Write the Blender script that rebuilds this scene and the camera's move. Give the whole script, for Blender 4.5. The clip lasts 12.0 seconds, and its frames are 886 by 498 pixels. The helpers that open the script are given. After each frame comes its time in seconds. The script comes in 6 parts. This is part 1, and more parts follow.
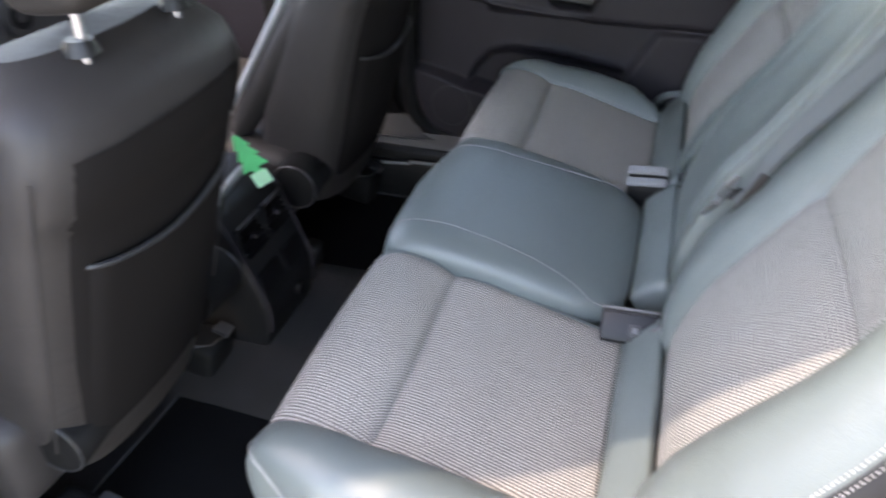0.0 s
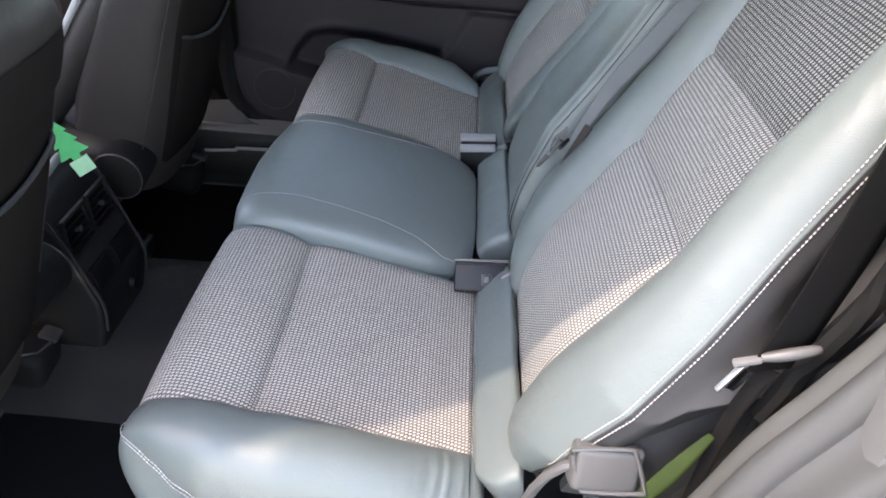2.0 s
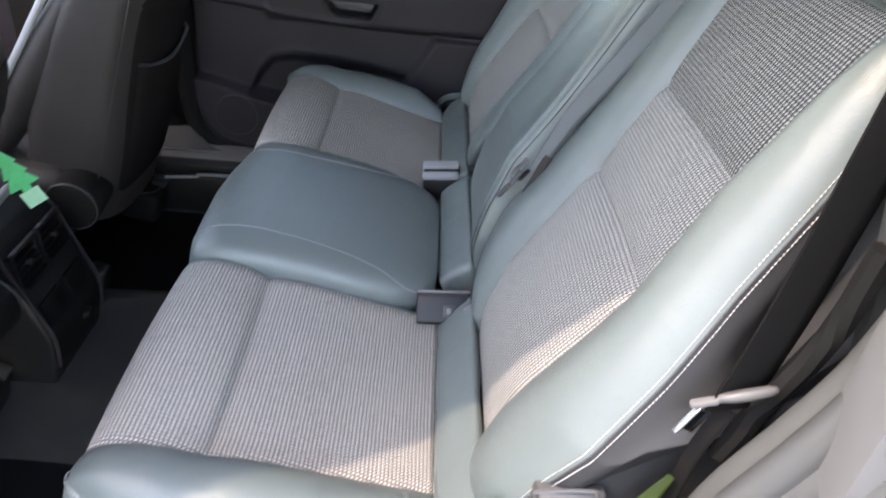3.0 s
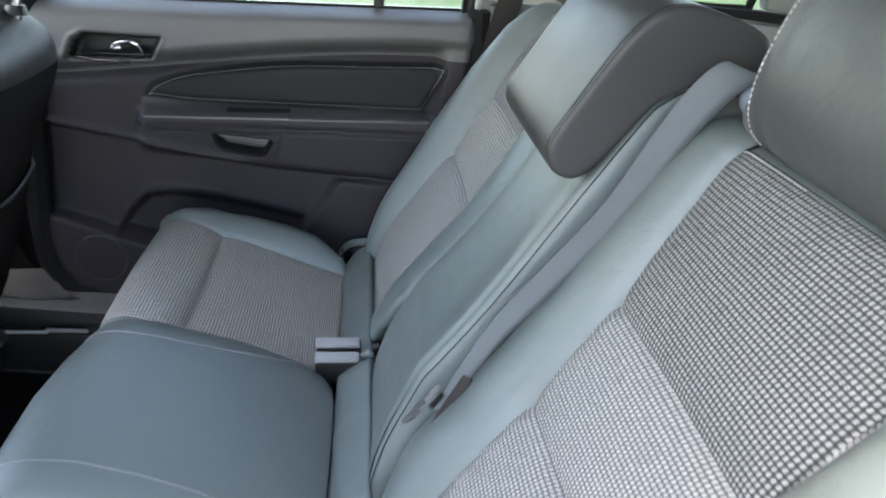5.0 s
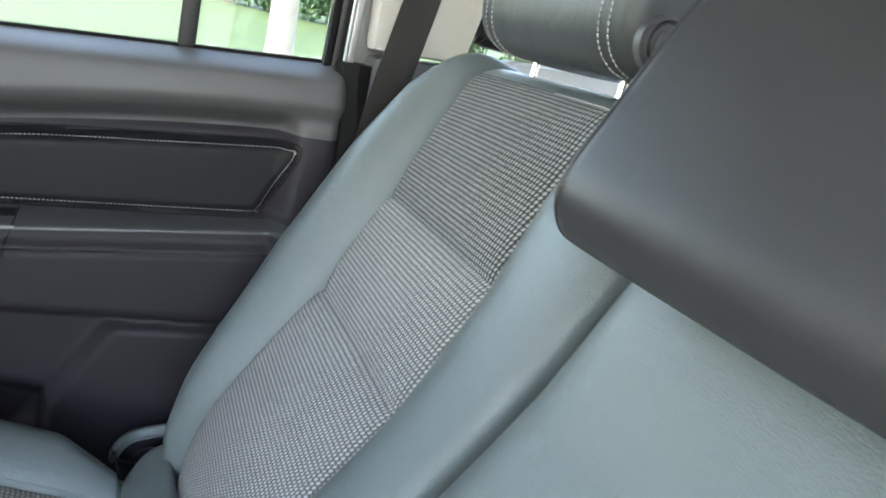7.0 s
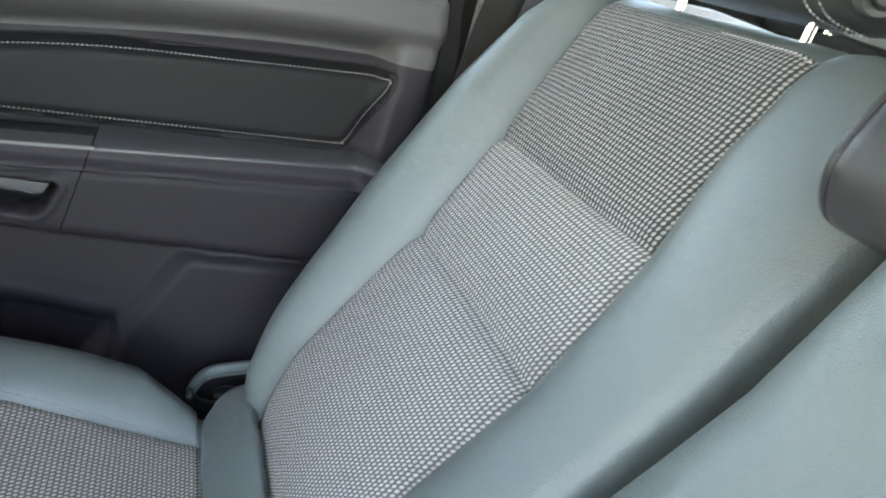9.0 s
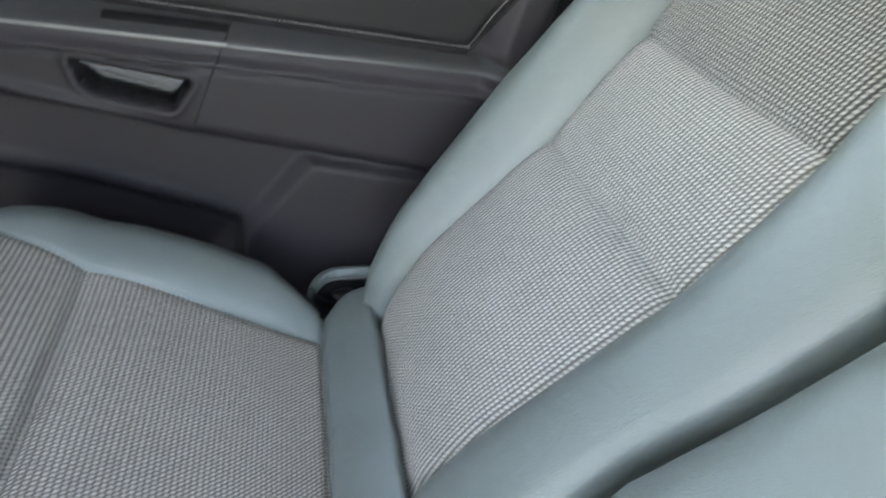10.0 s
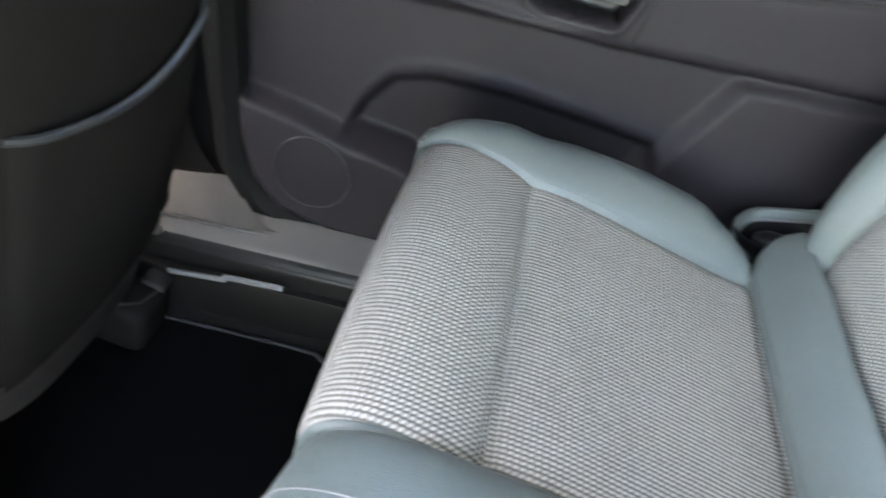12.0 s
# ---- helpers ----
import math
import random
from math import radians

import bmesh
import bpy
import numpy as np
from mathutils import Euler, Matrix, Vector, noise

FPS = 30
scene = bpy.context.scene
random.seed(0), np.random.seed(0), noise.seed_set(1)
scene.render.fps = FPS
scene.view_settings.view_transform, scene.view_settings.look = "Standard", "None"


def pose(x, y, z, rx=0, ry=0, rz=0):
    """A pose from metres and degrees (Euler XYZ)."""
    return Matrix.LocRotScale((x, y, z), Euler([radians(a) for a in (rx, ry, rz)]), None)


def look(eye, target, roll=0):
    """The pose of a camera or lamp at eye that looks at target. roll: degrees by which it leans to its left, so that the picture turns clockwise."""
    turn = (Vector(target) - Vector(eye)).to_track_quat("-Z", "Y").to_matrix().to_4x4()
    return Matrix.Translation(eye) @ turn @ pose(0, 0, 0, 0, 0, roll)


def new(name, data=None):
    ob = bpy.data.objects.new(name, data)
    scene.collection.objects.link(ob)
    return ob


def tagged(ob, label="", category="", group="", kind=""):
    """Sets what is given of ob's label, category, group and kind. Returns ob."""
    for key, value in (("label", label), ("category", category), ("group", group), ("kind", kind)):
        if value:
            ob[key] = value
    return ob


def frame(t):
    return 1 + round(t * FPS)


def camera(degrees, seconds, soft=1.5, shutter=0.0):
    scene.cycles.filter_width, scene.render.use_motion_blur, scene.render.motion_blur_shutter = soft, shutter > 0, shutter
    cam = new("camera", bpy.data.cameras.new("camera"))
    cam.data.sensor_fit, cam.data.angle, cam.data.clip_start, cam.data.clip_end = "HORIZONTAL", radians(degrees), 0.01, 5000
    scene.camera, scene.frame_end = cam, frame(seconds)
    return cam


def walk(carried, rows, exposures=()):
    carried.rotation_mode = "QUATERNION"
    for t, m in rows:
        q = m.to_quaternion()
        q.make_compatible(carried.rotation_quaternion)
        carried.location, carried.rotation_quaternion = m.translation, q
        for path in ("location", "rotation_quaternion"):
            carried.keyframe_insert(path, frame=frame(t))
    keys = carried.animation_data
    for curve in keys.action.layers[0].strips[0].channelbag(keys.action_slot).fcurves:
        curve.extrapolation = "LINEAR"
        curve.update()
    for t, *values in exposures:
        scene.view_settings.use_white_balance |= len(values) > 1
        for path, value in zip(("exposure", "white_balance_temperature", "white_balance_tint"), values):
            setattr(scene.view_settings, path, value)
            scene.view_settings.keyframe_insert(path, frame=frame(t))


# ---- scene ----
cam = camera(64.28, 12.0, soft=1.8, shutter=0.5)
PATH = [
    (0, (0.221, -0.974, 1.053), (-0.278, 0.567, -0.121), -0.6),
    (0.5, (0.212, -0.991, 1.038), (0.093, 0.607, -0.159), 2.8),
    (1, (0.194, -1.037, 1.037), (0.237, 0.594, -0.120), 6.1),
    (1.5, (0.182, -1.041, 1.037), (0.193, 0.597, -0.110), 5.4),
    (2, (0.178, -1.038, 1.032), (0.186, 0.588, -0.133), 5.1),
    (2.5, (0.180, -1.038, 1.034), (0.197, 0.589, -0.129), 5.4),
    (3, (0.191, -1.017, 1.042), (0.276, 0.640, -0.074), 6.0),
    (3.5, (0.206, -0.974, 1.055), (0.395, 0.736, 0.035), 8.2),
    (3.7, (0.220, -0.940, 1.064), (0.427, 0.780, 0.065), 8.3),
    (5.3, (0.218, -0.683, 1.052), (0.583, 1.097, 0.218), 10.6),
    (5.5, (0.206, -0.630, 1.028), (0.659, 1.139, 0.213), 11.1),
    (6, (0.178, -0.470, 0.953), (0.799, 1.283, 0.218), 14.1),
    (6.5, (0.208, -0.289, 0.926), (0.940, 1.472, 0.325), 12.3),
    (6.7, (0.207, -0.248, 0.924), (0.999, 1.508, 0.385), 12.4),
    (8.3, (0.155, -0.121, 0.928), (1.057, 1.578, 0.377), 16.8),
    (8.5, (0.150, -0.118, 0.918), (1.026, 1.577, 0.316), 17.3),
    (9, (0.144, -0.111, 0.900), (0.948, 1.573, 0.181), 17.2),
    (9.5, (0.139, -0.105, 0.886), (0.875, 1.575, 0.088), 16.9),
    (10, (0.123, -0.099, 0.860), (0.707, 1.559, -0.093), 17.2),
    (10.5, (0.113, -0.090, 0.843), (0.490, 1.527, -0.272), 15.4),
    (11, (0.068, -0.081, 0.825), (0.310, 1.509, -0.364), 14.0),
    (11.5, (0.027, -0.077, 0.813), (0.129, 1.481, -0.436), 12.5),
    (12, (-0.029, -0.077, 0.810), (-0.164, 1.468, -0.453), 9.9),
]
EXPOSURES = [(0.0, 3.38, 8000, 18), (0.5, 3.64, 8100, 18), (1.0, 3.56, 8050, 18), (1.5, 3.36, 8050, 18), (3.7, 3.32, 7950, 16), (5.5, 3.74, 7600, 13), (6.0, 3.86, 7650, 14), (6.5, 3.78, 7700, 12), (8.5, 4.12, 7950, 11), (10.0, 4.22, 8350, 12), (11.0, 4.78, 8700, 11), (12.0, 4.78, 8700, 11)]
walk(cam, [(t, look(eye, target, roll)) for t, eye, target, roll in PATH], EXPOSURES)

# ---- world and sun ----
SUN_WAY = Vector((0.60, 0.30, -1.0)).normalized()
world = bpy.data.worlds.new("sky")
scene.world = world
world.use_nodes = True
wn = world.node_tree.nodes
sky = wn.new("ShaderNodeTexSky")
sky.sky_type, sky.sun_disc = "NISHITA", False
sky.sun_elevation = math.asin(-SUN_WAY.z)
sky.sun_rotation = math.atan2(-SUN_WAY.x, -SUN_WAY.y)
world.node_tree.links.new(sky.outputs[0], wn["Background"].inputs[0])
wn["Background"].inputs[1].default_value = 0.15
sun_data = bpy.data.lights.new("sun", "SUN")
sun_data.energy, sun_data.angle, sun_data.color = 0.50, radians(0.8), (1.0, 0.92, 0.84)
sun = new("sun", sun_data)
sun.matrix_world = look((0, -8, 8), Vector((0, -8, 8)) + SUN_WAY)


# ---- materials ----
def mat(name, color, rough=0.5, metal=0.0, spec=0.5, vary=0.12, vscale=6.0, bump=0.0, bscale=300.0, bkind="noise", sheen=0.0, bdist=0.001, rvary=0.08, coat=0.0, wrinkle=0.0):
    m = bpy.data.materials.new(name)
    m.use_nodes = True
    n, l = m.node_tree.nodes, m.node_tree.links
    b = n["Principled BSDF"]
    b.inputs["Metallic"].default_value = metal
    b.inputs["Specular IOR Level"].default_value = spec
    b.inputs["Sheen Weight"].default_value = sheen
    b.inputs["Coat Weight"].default_value = coat
    tc = n.new("ShaderNodeTexCoord")
    big = n.new("ShaderNodeTexNoise")
    big.inputs["Scale"].default_value, big.inputs["Detail"].default_value = vscale, 6
    l.new(tc.outputs["Object"], big.inputs["Vector"])
    ramp = n.new("ShaderNodeMapRange")
    ramp.inputs["To Min"].default_value, ramp.inputs["To Max"].default_value = 1 - vary, 1 + vary
    l.new(big.outputs["Fac"], ramp.inputs["Value"])
    mul = n.new("ShaderNodeVectorMath")
    mul.operation = "SCALE"
    mul.inputs[0].default_value = color
    l.new(ramp.outputs[0], mul.inputs["Scale"])
    l.new(mul.outputs[0], b.inputs["Base Color"])
    rr = n.new("ShaderNodeMapRange")
    rr.inputs["To Min"].default_value, rr.inputs["To Max"].default_value = rough - rvary, rough + rvary
    l.new(big.outputs["Fac"], rr.inputs["Value"])
    l.new(rr.outputs[0], b.inputs["Roughness"])
    if bump:
        if bkind == "voronoi":
            t = n.new("ShaderNodeTexVoronoi")
            t.feature = "DISTANCE_TO_EDGE"
            t.inputs["Scale"].default_value = bscale
            out = t.outputs["Distance"]
        else:
            t = n.new("ShaderNodeTexNoise")
            t.inputs["Scale"].default_value, t.inputs["Detail"].default_value = bscale, 3
            out = t.outputs["Fac"]
        l.new(tc.outputs["Object"], t.inputs["Vector"])
        bp = n.new("ShaderNodeBump")
        bp.inputs["Strength"].default_value, bp.inputs["Distance"].default_value = bump, bdist
        l.new(out, bp.inputs["Height"])
        l.new(bp.outputs[0], b.inputs["Normal"])
        if wrinkle:
            # slow folds and pull marks of stretched hide
            w = n.new("ShaderNodeTexNoise")
            w.inputs["Scale"].default_value, w.inputs["Detail"].default_value, w.inputs["Distortion"].default_value = 26, 4, 0.6
            l.new(tc.outputs["Object"], w.inputs["Vector"])
            wb = n.new("ShaderNodeBump")
            wb.inputs["Strength"].default_value, wb.inputs["Distance"].default_value = wrinkle, 0.004
            l.new(w.outputs["Fac"], wb.inputs["Height"])
            l.new(wb.outputs[0], bp.inputs["Normal"])
    return m


def weave(name, light, dark, lean, pu=0.0046, pv=0.0046):
    """Woven seat cloth: rows of pale oblong stitches on a dark ground, laid out in metres by the UV map."""
    m = bpy.data.materials.new(name)
    m.use_nodes = True
    n, l = m.node_tree.nodes, m.node_tree.links
    b = n["Principled BSDF"]
    b.inputs["Roughness"].default_value = 0.85
    b.inputs["Specular IOR Level"].default_value = 0.2
    b.inputs["Sheen Weight"].default_value = 0.04

    def op(kind, a, c=None, d=None):
        q = n.new("ShaderNodeMath")
        q.operation = kind
        for k, v in enumerate((a, c, d)):
            if v is None:
                continue
            if isinstance(v, (int, float)):
                q.inputs[k].default_value = v
            else:
                l.new(v, q.inputs[k])
        return q.outputs[0]

    uv = n.new("ShaderNodeUVMap")
    wob = n.new("ShaderNodeTexNoise")
    wob.inputs["Scale"].default_value, wob.inputs["Detail"].default_value = 35, 2
    l.new(uv.outputs[0], wob.inputs["Vector"])
    sep = n.new("ShaderNodeSeparateXYZ")
    l.new(uv.outputs[0], sep.inputs[0])
    off = op("MULTIPLY", op("SUBTRACT", wob.outputs["Fac"], 0.5), 0.0012)
    v = op("DIVIDE", op("ADD", sep.outputs[1], off), pv)
    row = op("FLOOR", v)
    fv = op("SUBTRACT", op("FRACT", v), 0.5)
    u = op("ADD", op("DIVIDE", op("ADD", sep.outputs[0], off), pu), op("ADD", op("MULTIPLY", row, 0.06), op("MULTIPLY", fv, lean)))
    fu = op("SUBTRACT", op("FRACT", u), 0.5)
    r2 = op("ADD", op("POWER", op("ABSOLUTE", op("DIVIDE", fu, 0.32)), 2.2), op("POWER", op("ABSOLUTE", op("DIVIDE", fv, 0.44)), 2.2))
    dot = n.new("ShaderNodeMapRange")
    dot.interpolation_type = "SMOOTHSTEP"
    dot.inputs["From Min"].default_value, dot.inputs["From Max"].default_value = 1.2, 0.3
    l.new(r2, dot.inputs["Value"])
    cell = n.new("ShaderNodeTexWhiteNoise")
    cc = n.new("ShaderNodeCombineXYZ")
    l.new(op("FLOOR", u), cc.inputs[0]), l.new(row, cc.inputs[1])
    l.new(cc.outputs[0], cell.inputs["Vector"])
    fine = n.new("ShaderNodeTexNoise")
    fine.inputs["Scale"].default_value, fine.inputs["Detail"].default_value = 9, 5
    l.new(uv.outputs[0], fine.inputs["Vector"])
    gain = op("ADD", op("MULTIPLY", cell.outputs["Value"], 0.3), op("ADD", 0.55, op("MULTIPLY", fine.outputs["Fac"], 0.6)))
    mix = n.new("ShaderNodeMix")
    mix.data_type = "RGBA"
    mix.inputs[6].default_value, mix.inputs[7].default_value = (*dark, 1), (*light, 1)
    l.new(op("MULTIPLY", dot.outputs[0], gain), mix.inputs[0])
    l.new(mix.outputs[2], b.inputs["Base Color"])
    bp = n.new("ShaderNodeBump")
    bp.inputs["Strength"].default_value, bp.inputs["Distance"].default_value = 0.4, 0.0012
    l.new(dot.outputs[0], bp.inputs["Height"])
    l.new(bp.outputs[0], b.inputs["Normal"])
    return m


DARK_LEATHER = mat("dark_leather", (0.058, 0.064, 0.064), 0.45, vary=0.10, vscale=9, bump=0.22, bscale=850, bkind="voronoi", bdist=0.0006, wrinkle=0.35)
# pale colour for the glare along the front seats' edge piping
GLARE_PIPING = mat("glare_piping", (0.46, 0.47, 0.47), 0.4, vary=0.08, vscale=9, bump=0.22, bscale=850, bkind="voronoi", bdist=0.0006)
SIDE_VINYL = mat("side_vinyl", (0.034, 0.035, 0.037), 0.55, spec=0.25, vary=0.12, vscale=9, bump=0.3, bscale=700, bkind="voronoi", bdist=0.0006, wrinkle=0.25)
HEAD_LEATHER = mat("head_leather", (0.037, 0.037, 0.0375), 0.46, spec=0.4, vary=0.10, vscale=9, bump=0.22, bscale=850, bkind="voronoi", bdist=0.0006, wrinkle=0.12)
LEATHER = mat("leather", (0.120, 0.145, 0.142), 0.39, spec=0.65, vary=0.10, vscale=9, bump=0.45, bscale=520, bkind="voronoi", bdist=0.0009, wrinkle=0.35)
CLOTH = weave("woven_cloth", (0.60, 0.563, 0.516), (0.142, 0.135, 0.125), -0.42)
BACK_CLOTH = weave("back_woven_cloth", (0.49, 0.48, 0.457), (0.118, 0.119, 0.117), 0.45)
UPPER_CLOTH = weave("dark_woven_cloth", (0.37, 0.37, 0.357), (0.050, 0.052, 0.053), 0.30)
# front leather's darker copy: the shade low on the seat backs, put into colour
SHADED_BACK = mat("back_panel", (0.0155, 0.0138, 0.0131), 0.9, spec=0.08, vary=0.12, vscale=7, bump=0.25, bscale=900, bkind="voronoi", bdist=0.0005)
PILLAR_TRIM = mat("pillar_trim", (0.013, 0.0125, 0.012), 0.85, spec=0.1, vary=0.12, vscale=8, bump=0.2, bscale=1300, bdist=0.0005)
FRONT_LEATHER = mat("front_leather", (0.034, 0.0300, 0.0284), 0.5, spec=0.45, vary=0.12, vscale=7, bump=0.22, bscale=800, bkind="voronoi", bdist=0.0006, wrinkle=0.35)
# lit copy of the door plastic: window light on the shoulder as a paler colour
LIT_DOOR_TOP = mat("door_top", (0.112, 0.109, 0.108), 0.50, vary=0.08, vscale=5, bump=0.2, bscale=900, bkind="voronoi", bdist=0.0005)
DOOR_PLASTIC = mat("door_plastic", (0.0268, 0.0232, 0.0272), 0.55, spec=0.3, vary=0.12, vscale=5, bump=0.25, bscale=1400, bdist=0.0005)
DOOR_PAD = mat("door_pad", (0.0125, 0.0117, 0.0128), 0.6, spec=0.3, vary=0.15, vscale=8, bump=0.25, bscale=900, bkind="voronoi", bdist=0.0006)
BLACK = mat("black_plastic", (0.009, 0.009, 0.0095), 0.42, vary=0.2, vscale=15, bump=0.15, bscale=900, bdist=0.0004)
GLOSS_BLACK = mat("glossy_black", (0.006, 0.006, 0.007), 0.36, spec=0.3, vary=0.1, rvary=0.06)
RUBBER = mat("rubber", (0.0065, 0.0065, 0.0065), 0.75, spec=0.25, vary=0.2, vscale=20)
CARPET = mat("carpet", (0.0235, 0.0212, 0.0205), 0.95, spec=0.1, vary=0.35, vscale=14, bump=0.9, bscale=700, bdist=0.003, sheen=0.1)
BINDING = mat("mat_binding", (0.045, 0.045, 0.047), 0.8, spec=0.2, vary=0.2, vscale=40, bump=0.4, bscale=900, bdist=0.001)
MAT_FABRIC = mat("mat_fabric", (0.006, 0.006, 0.0065), 0.95, spec=0.08, vary=0.35, vscale=20, bump=0.9, bscale=900, bdist=0.003)
TRIM_GREY = mat("grey_trim", (0.115, 0.114, 0.114), 0.6, vary=0.08, vscale=5, bump=0.2, bscale=1300, bdist=0.0005)
TRIM_PALE = mat("pale_trim", (0.60, 0.57, 0.52), 0.65, vary=0.05, vscale=4, bump=0.15, bscale=1200, bdist=0.0005)
HEADLINING = mat("headlining", (0.56, 0.55, 0.525), 0.9, vary=0.04, bump=0.3, bscale=900)
SILVER = mat("silver_paint", (0.62, 0.62, 0.63), 0.32, metal=0.75, vary=0.04, rvary=0.04)
CHROME = mat("chrome", (0.80, 0.80, 0.81), 0.12, metal=1.0, vary=0.03, rvary=0.04)
SILL_PAINT = mat("sill_paint", (0.20, 0.20, 0.195), 0.40, metal=0.2, vary=0.06, vscale=12, rvary=0.03)
BRUSHED = mat("satin_metal", (0.42, 0.42, 0.42), 0.3, metal=0.9, vary=0.08, vscale=30)
JAMB_GREY = mat("jamb_grey", (0.058, 0.059, 0.058), 0.55, vary=0.15, vscale=9, bump=0.2, bscale=1300, bdist=0.0005)
JAMB_EDGE = mat("jamb_edge_grey", (0.075, 0.076, 0.073), 0.5, vary=0.12, vscale=9, bump=0.2, bscale=1300, bdist=0.0005)
LEDGE = mat("ledge_plastic", (0.042, 0.042, 0.044), 0.34, vary=0.1, vscale=8, bump=0.15, bscale=1300, bdist=0.0004)
GRIP_GREY = mat("grip_grey_plastic", (0.088, 0.087, 0.086), 0.4, vary=0.06, vscale=20)
OUTLET_BLUE = mat("blue_grey_plastic", (0.22, 0.27, 0.33), 0.22, vary=0.06, vscale=20)
PALE_TRIM_GREY = mat("worn_grey_plastic", (0.15, 0.148, 0.146), 0.4, vary=0.08, vscale=20)
PALE_GREY = mat("pale_grey_plastic", (0.25, 0.255, 0.26), 0.34, vary=0.06, vscale=20)
MID_GREY = mat("mid_grey_plastic", (0.10, 0.10, 0.103), 0.4, vary=0.08, vscale=20)
WEBBING = mat("belt_webbing", (0.115, 0.130, 0.136), 0.6, vary=0.10, vscale=40, bump=0.5, bscale=1500, bdist=0.0008)
DARK_WEB = mat("dark_webbing", (0.0095, 0.009, 0.0088), 0.85, spec=0.1, vary=0.10, vscale=40, bump=0.5, bscale=1500, bdist=0.0008)
# paler, browner than the dark webbing: the light on the far belt as colour
FAR_WEB = mat("lit_brown_webbing", (0.034, 0.0305, 0.0285), 0.7, spec=0.3, vary=0.15, vscale=30, bump=0.5, bscale=1500, bdist=0.0008)
THREAD = mat("pale_thread", (0.52, 0.51, 0.50), 0.7, vary=0.15, vscale=200)
PANEL_THREAD = mat("light_grey_thread", (0.33, 0.32, 0.32), 0.7, vary=0.15, vscale=200)
DARK_THREAD = mat("grey_thread", (0.20, 0.20, 0.20), 0.7, vary=0.15, vscale=200)
GREEN_CARD = mat("green_card", (0.04, 0.62, 0.22), 0.5, vary=0.2, vscale=60)
PALE_GREEN = mat("pale_green_card", (0.42, 0.82, 0.52), 0.5, vary=0.15, vscale=60)
GREEN_STRAP = mat("green_strap", (0.024, 0.044, 0.006), 0.6, vary=0.45, vscale=90)
# near-white copy of the side trim, sunlight put into the colour
SUNLIT_SIDE = mat("sunlit_side_trim", (0.74, 0.74, 0.77), 0.6, vary=0.05, vscale=4, bump=0.15, bscale=1200, bdist=0.0005)
SIDE_GREY = mat("grey_green_trim", (0.27, 0.285, 0.265), 0.6, vary=0.06, vscale=5, bump=0.15, bscale=1200, bdist=0.0005)
COVER = mat("luggage_cover", (0.62, 0.64, 0.65), 0.35, vary=0.06, vscale=6)
GRAVEL = mat("gravel", (0.38, 0.355, 0.30), 0.9, vary=0.3, vscale=3, bump=0.8, bscale=30, bdist=0.03)
GRASS = mat("grass", (0.050, 0.085, 0.020), 0.8, vary=0.4, vscale=2)
LEAF = mat("leaf", (0.030, 0.080, 0.018), 0.5, vary=0.4, vscale=3)
BARK = mat("bark", (0.30, 0.26, 0.21), 0.9, vary=0.3, vscale=8, bump=0.8, bscale=25, bdist=0.02)
GLASS = bpy.data.materials.new("window_glass")
GLASS.use_nodes = True
_b = GLASS.node_tree.nodes["Principled BSDF"]
_b.inputs["Transmission Weight"].default_value, _b.inputs["Roughness"].default_value, _b.inputs["IOR"].default_value = 1.0, 0.0, 1.45
_b.inputs["Base Color"].default_value = (0.93, 0.97, 0.95, 1)


# ---- mesh helpers ----
def thing(name, label, category, at=(0, 0, 0), group="", kind=""):
    ob = new(name)
    ob.empty_display_size = 0.05
    ob.location = at
    return tagged(ob, label, category, group, kind)


def put(name, me, material, parent=None, label=""):
    me.materials.append(material)
    ob = new(name, me)
    if parent:
        ob.parent = parent
        p = parent
        shift = Vector((0, 0, 0))
        while p:
            shift += p.location
            p = p.parent
        me.transform(Matrix.Translation(-shift))
    if label:
        ob["label"] = label
    return ob


def part(name, bm, material, parent=None, label="", smooth=True):
    me = bpy.data.meshes.new(name)
    bm.normal_update()
    for f in bm.faces:
        f.smooth = smooth
    bm.to_mesh(me)
    bm.free()
    if smooth:
        me.set_sharp_from_angle(angle=radians(42))
    return put(name, me, material, parent, label)


def sheet(name, pts, material, parent=None, label="", uv=None, wrap=False, flip=False, keep=None):
    """A smooth mesh through a grid of points."""
    pts = np.asarray(pts, float)
    nu, nv = pts.shape[:2]
    faces, index = [], np.arange(nu * nv).reshape(nu, nv)
    for i in range(nu if wrap else nu - 1):
        for j in range(nv - 1):
            if keep is not None and not keep[i, j]:
                continue
            k = (i + 1) % nu
            q = (index[i, j], index[i, j + 1], index[k, j + 1], index[k, j])
            faces.append([int(a) for a in (q[::-1] if flip else q)])
    me = bpy.data.meshes.new(name)
    me.from_pydata(pts.reshape(-1, 3).tolist(), [], faces)
    me.polygons.foreach_set("use_smooth", [True] * len(faces))
    if uv is not None:
        layer = me.uv_layers.new(name="UVMap")
        flat = np.asarray(uv, float).reshape(-1, 2)
        loops = np.empty(len(me.loops), dtype=np.int32)
        me.loops.foreach_get("vertex_index", loops)
        layer.data.foreach_set("uv", flat[loops].ravel())
    me.update()
    return put(name, me, material, parent, label)


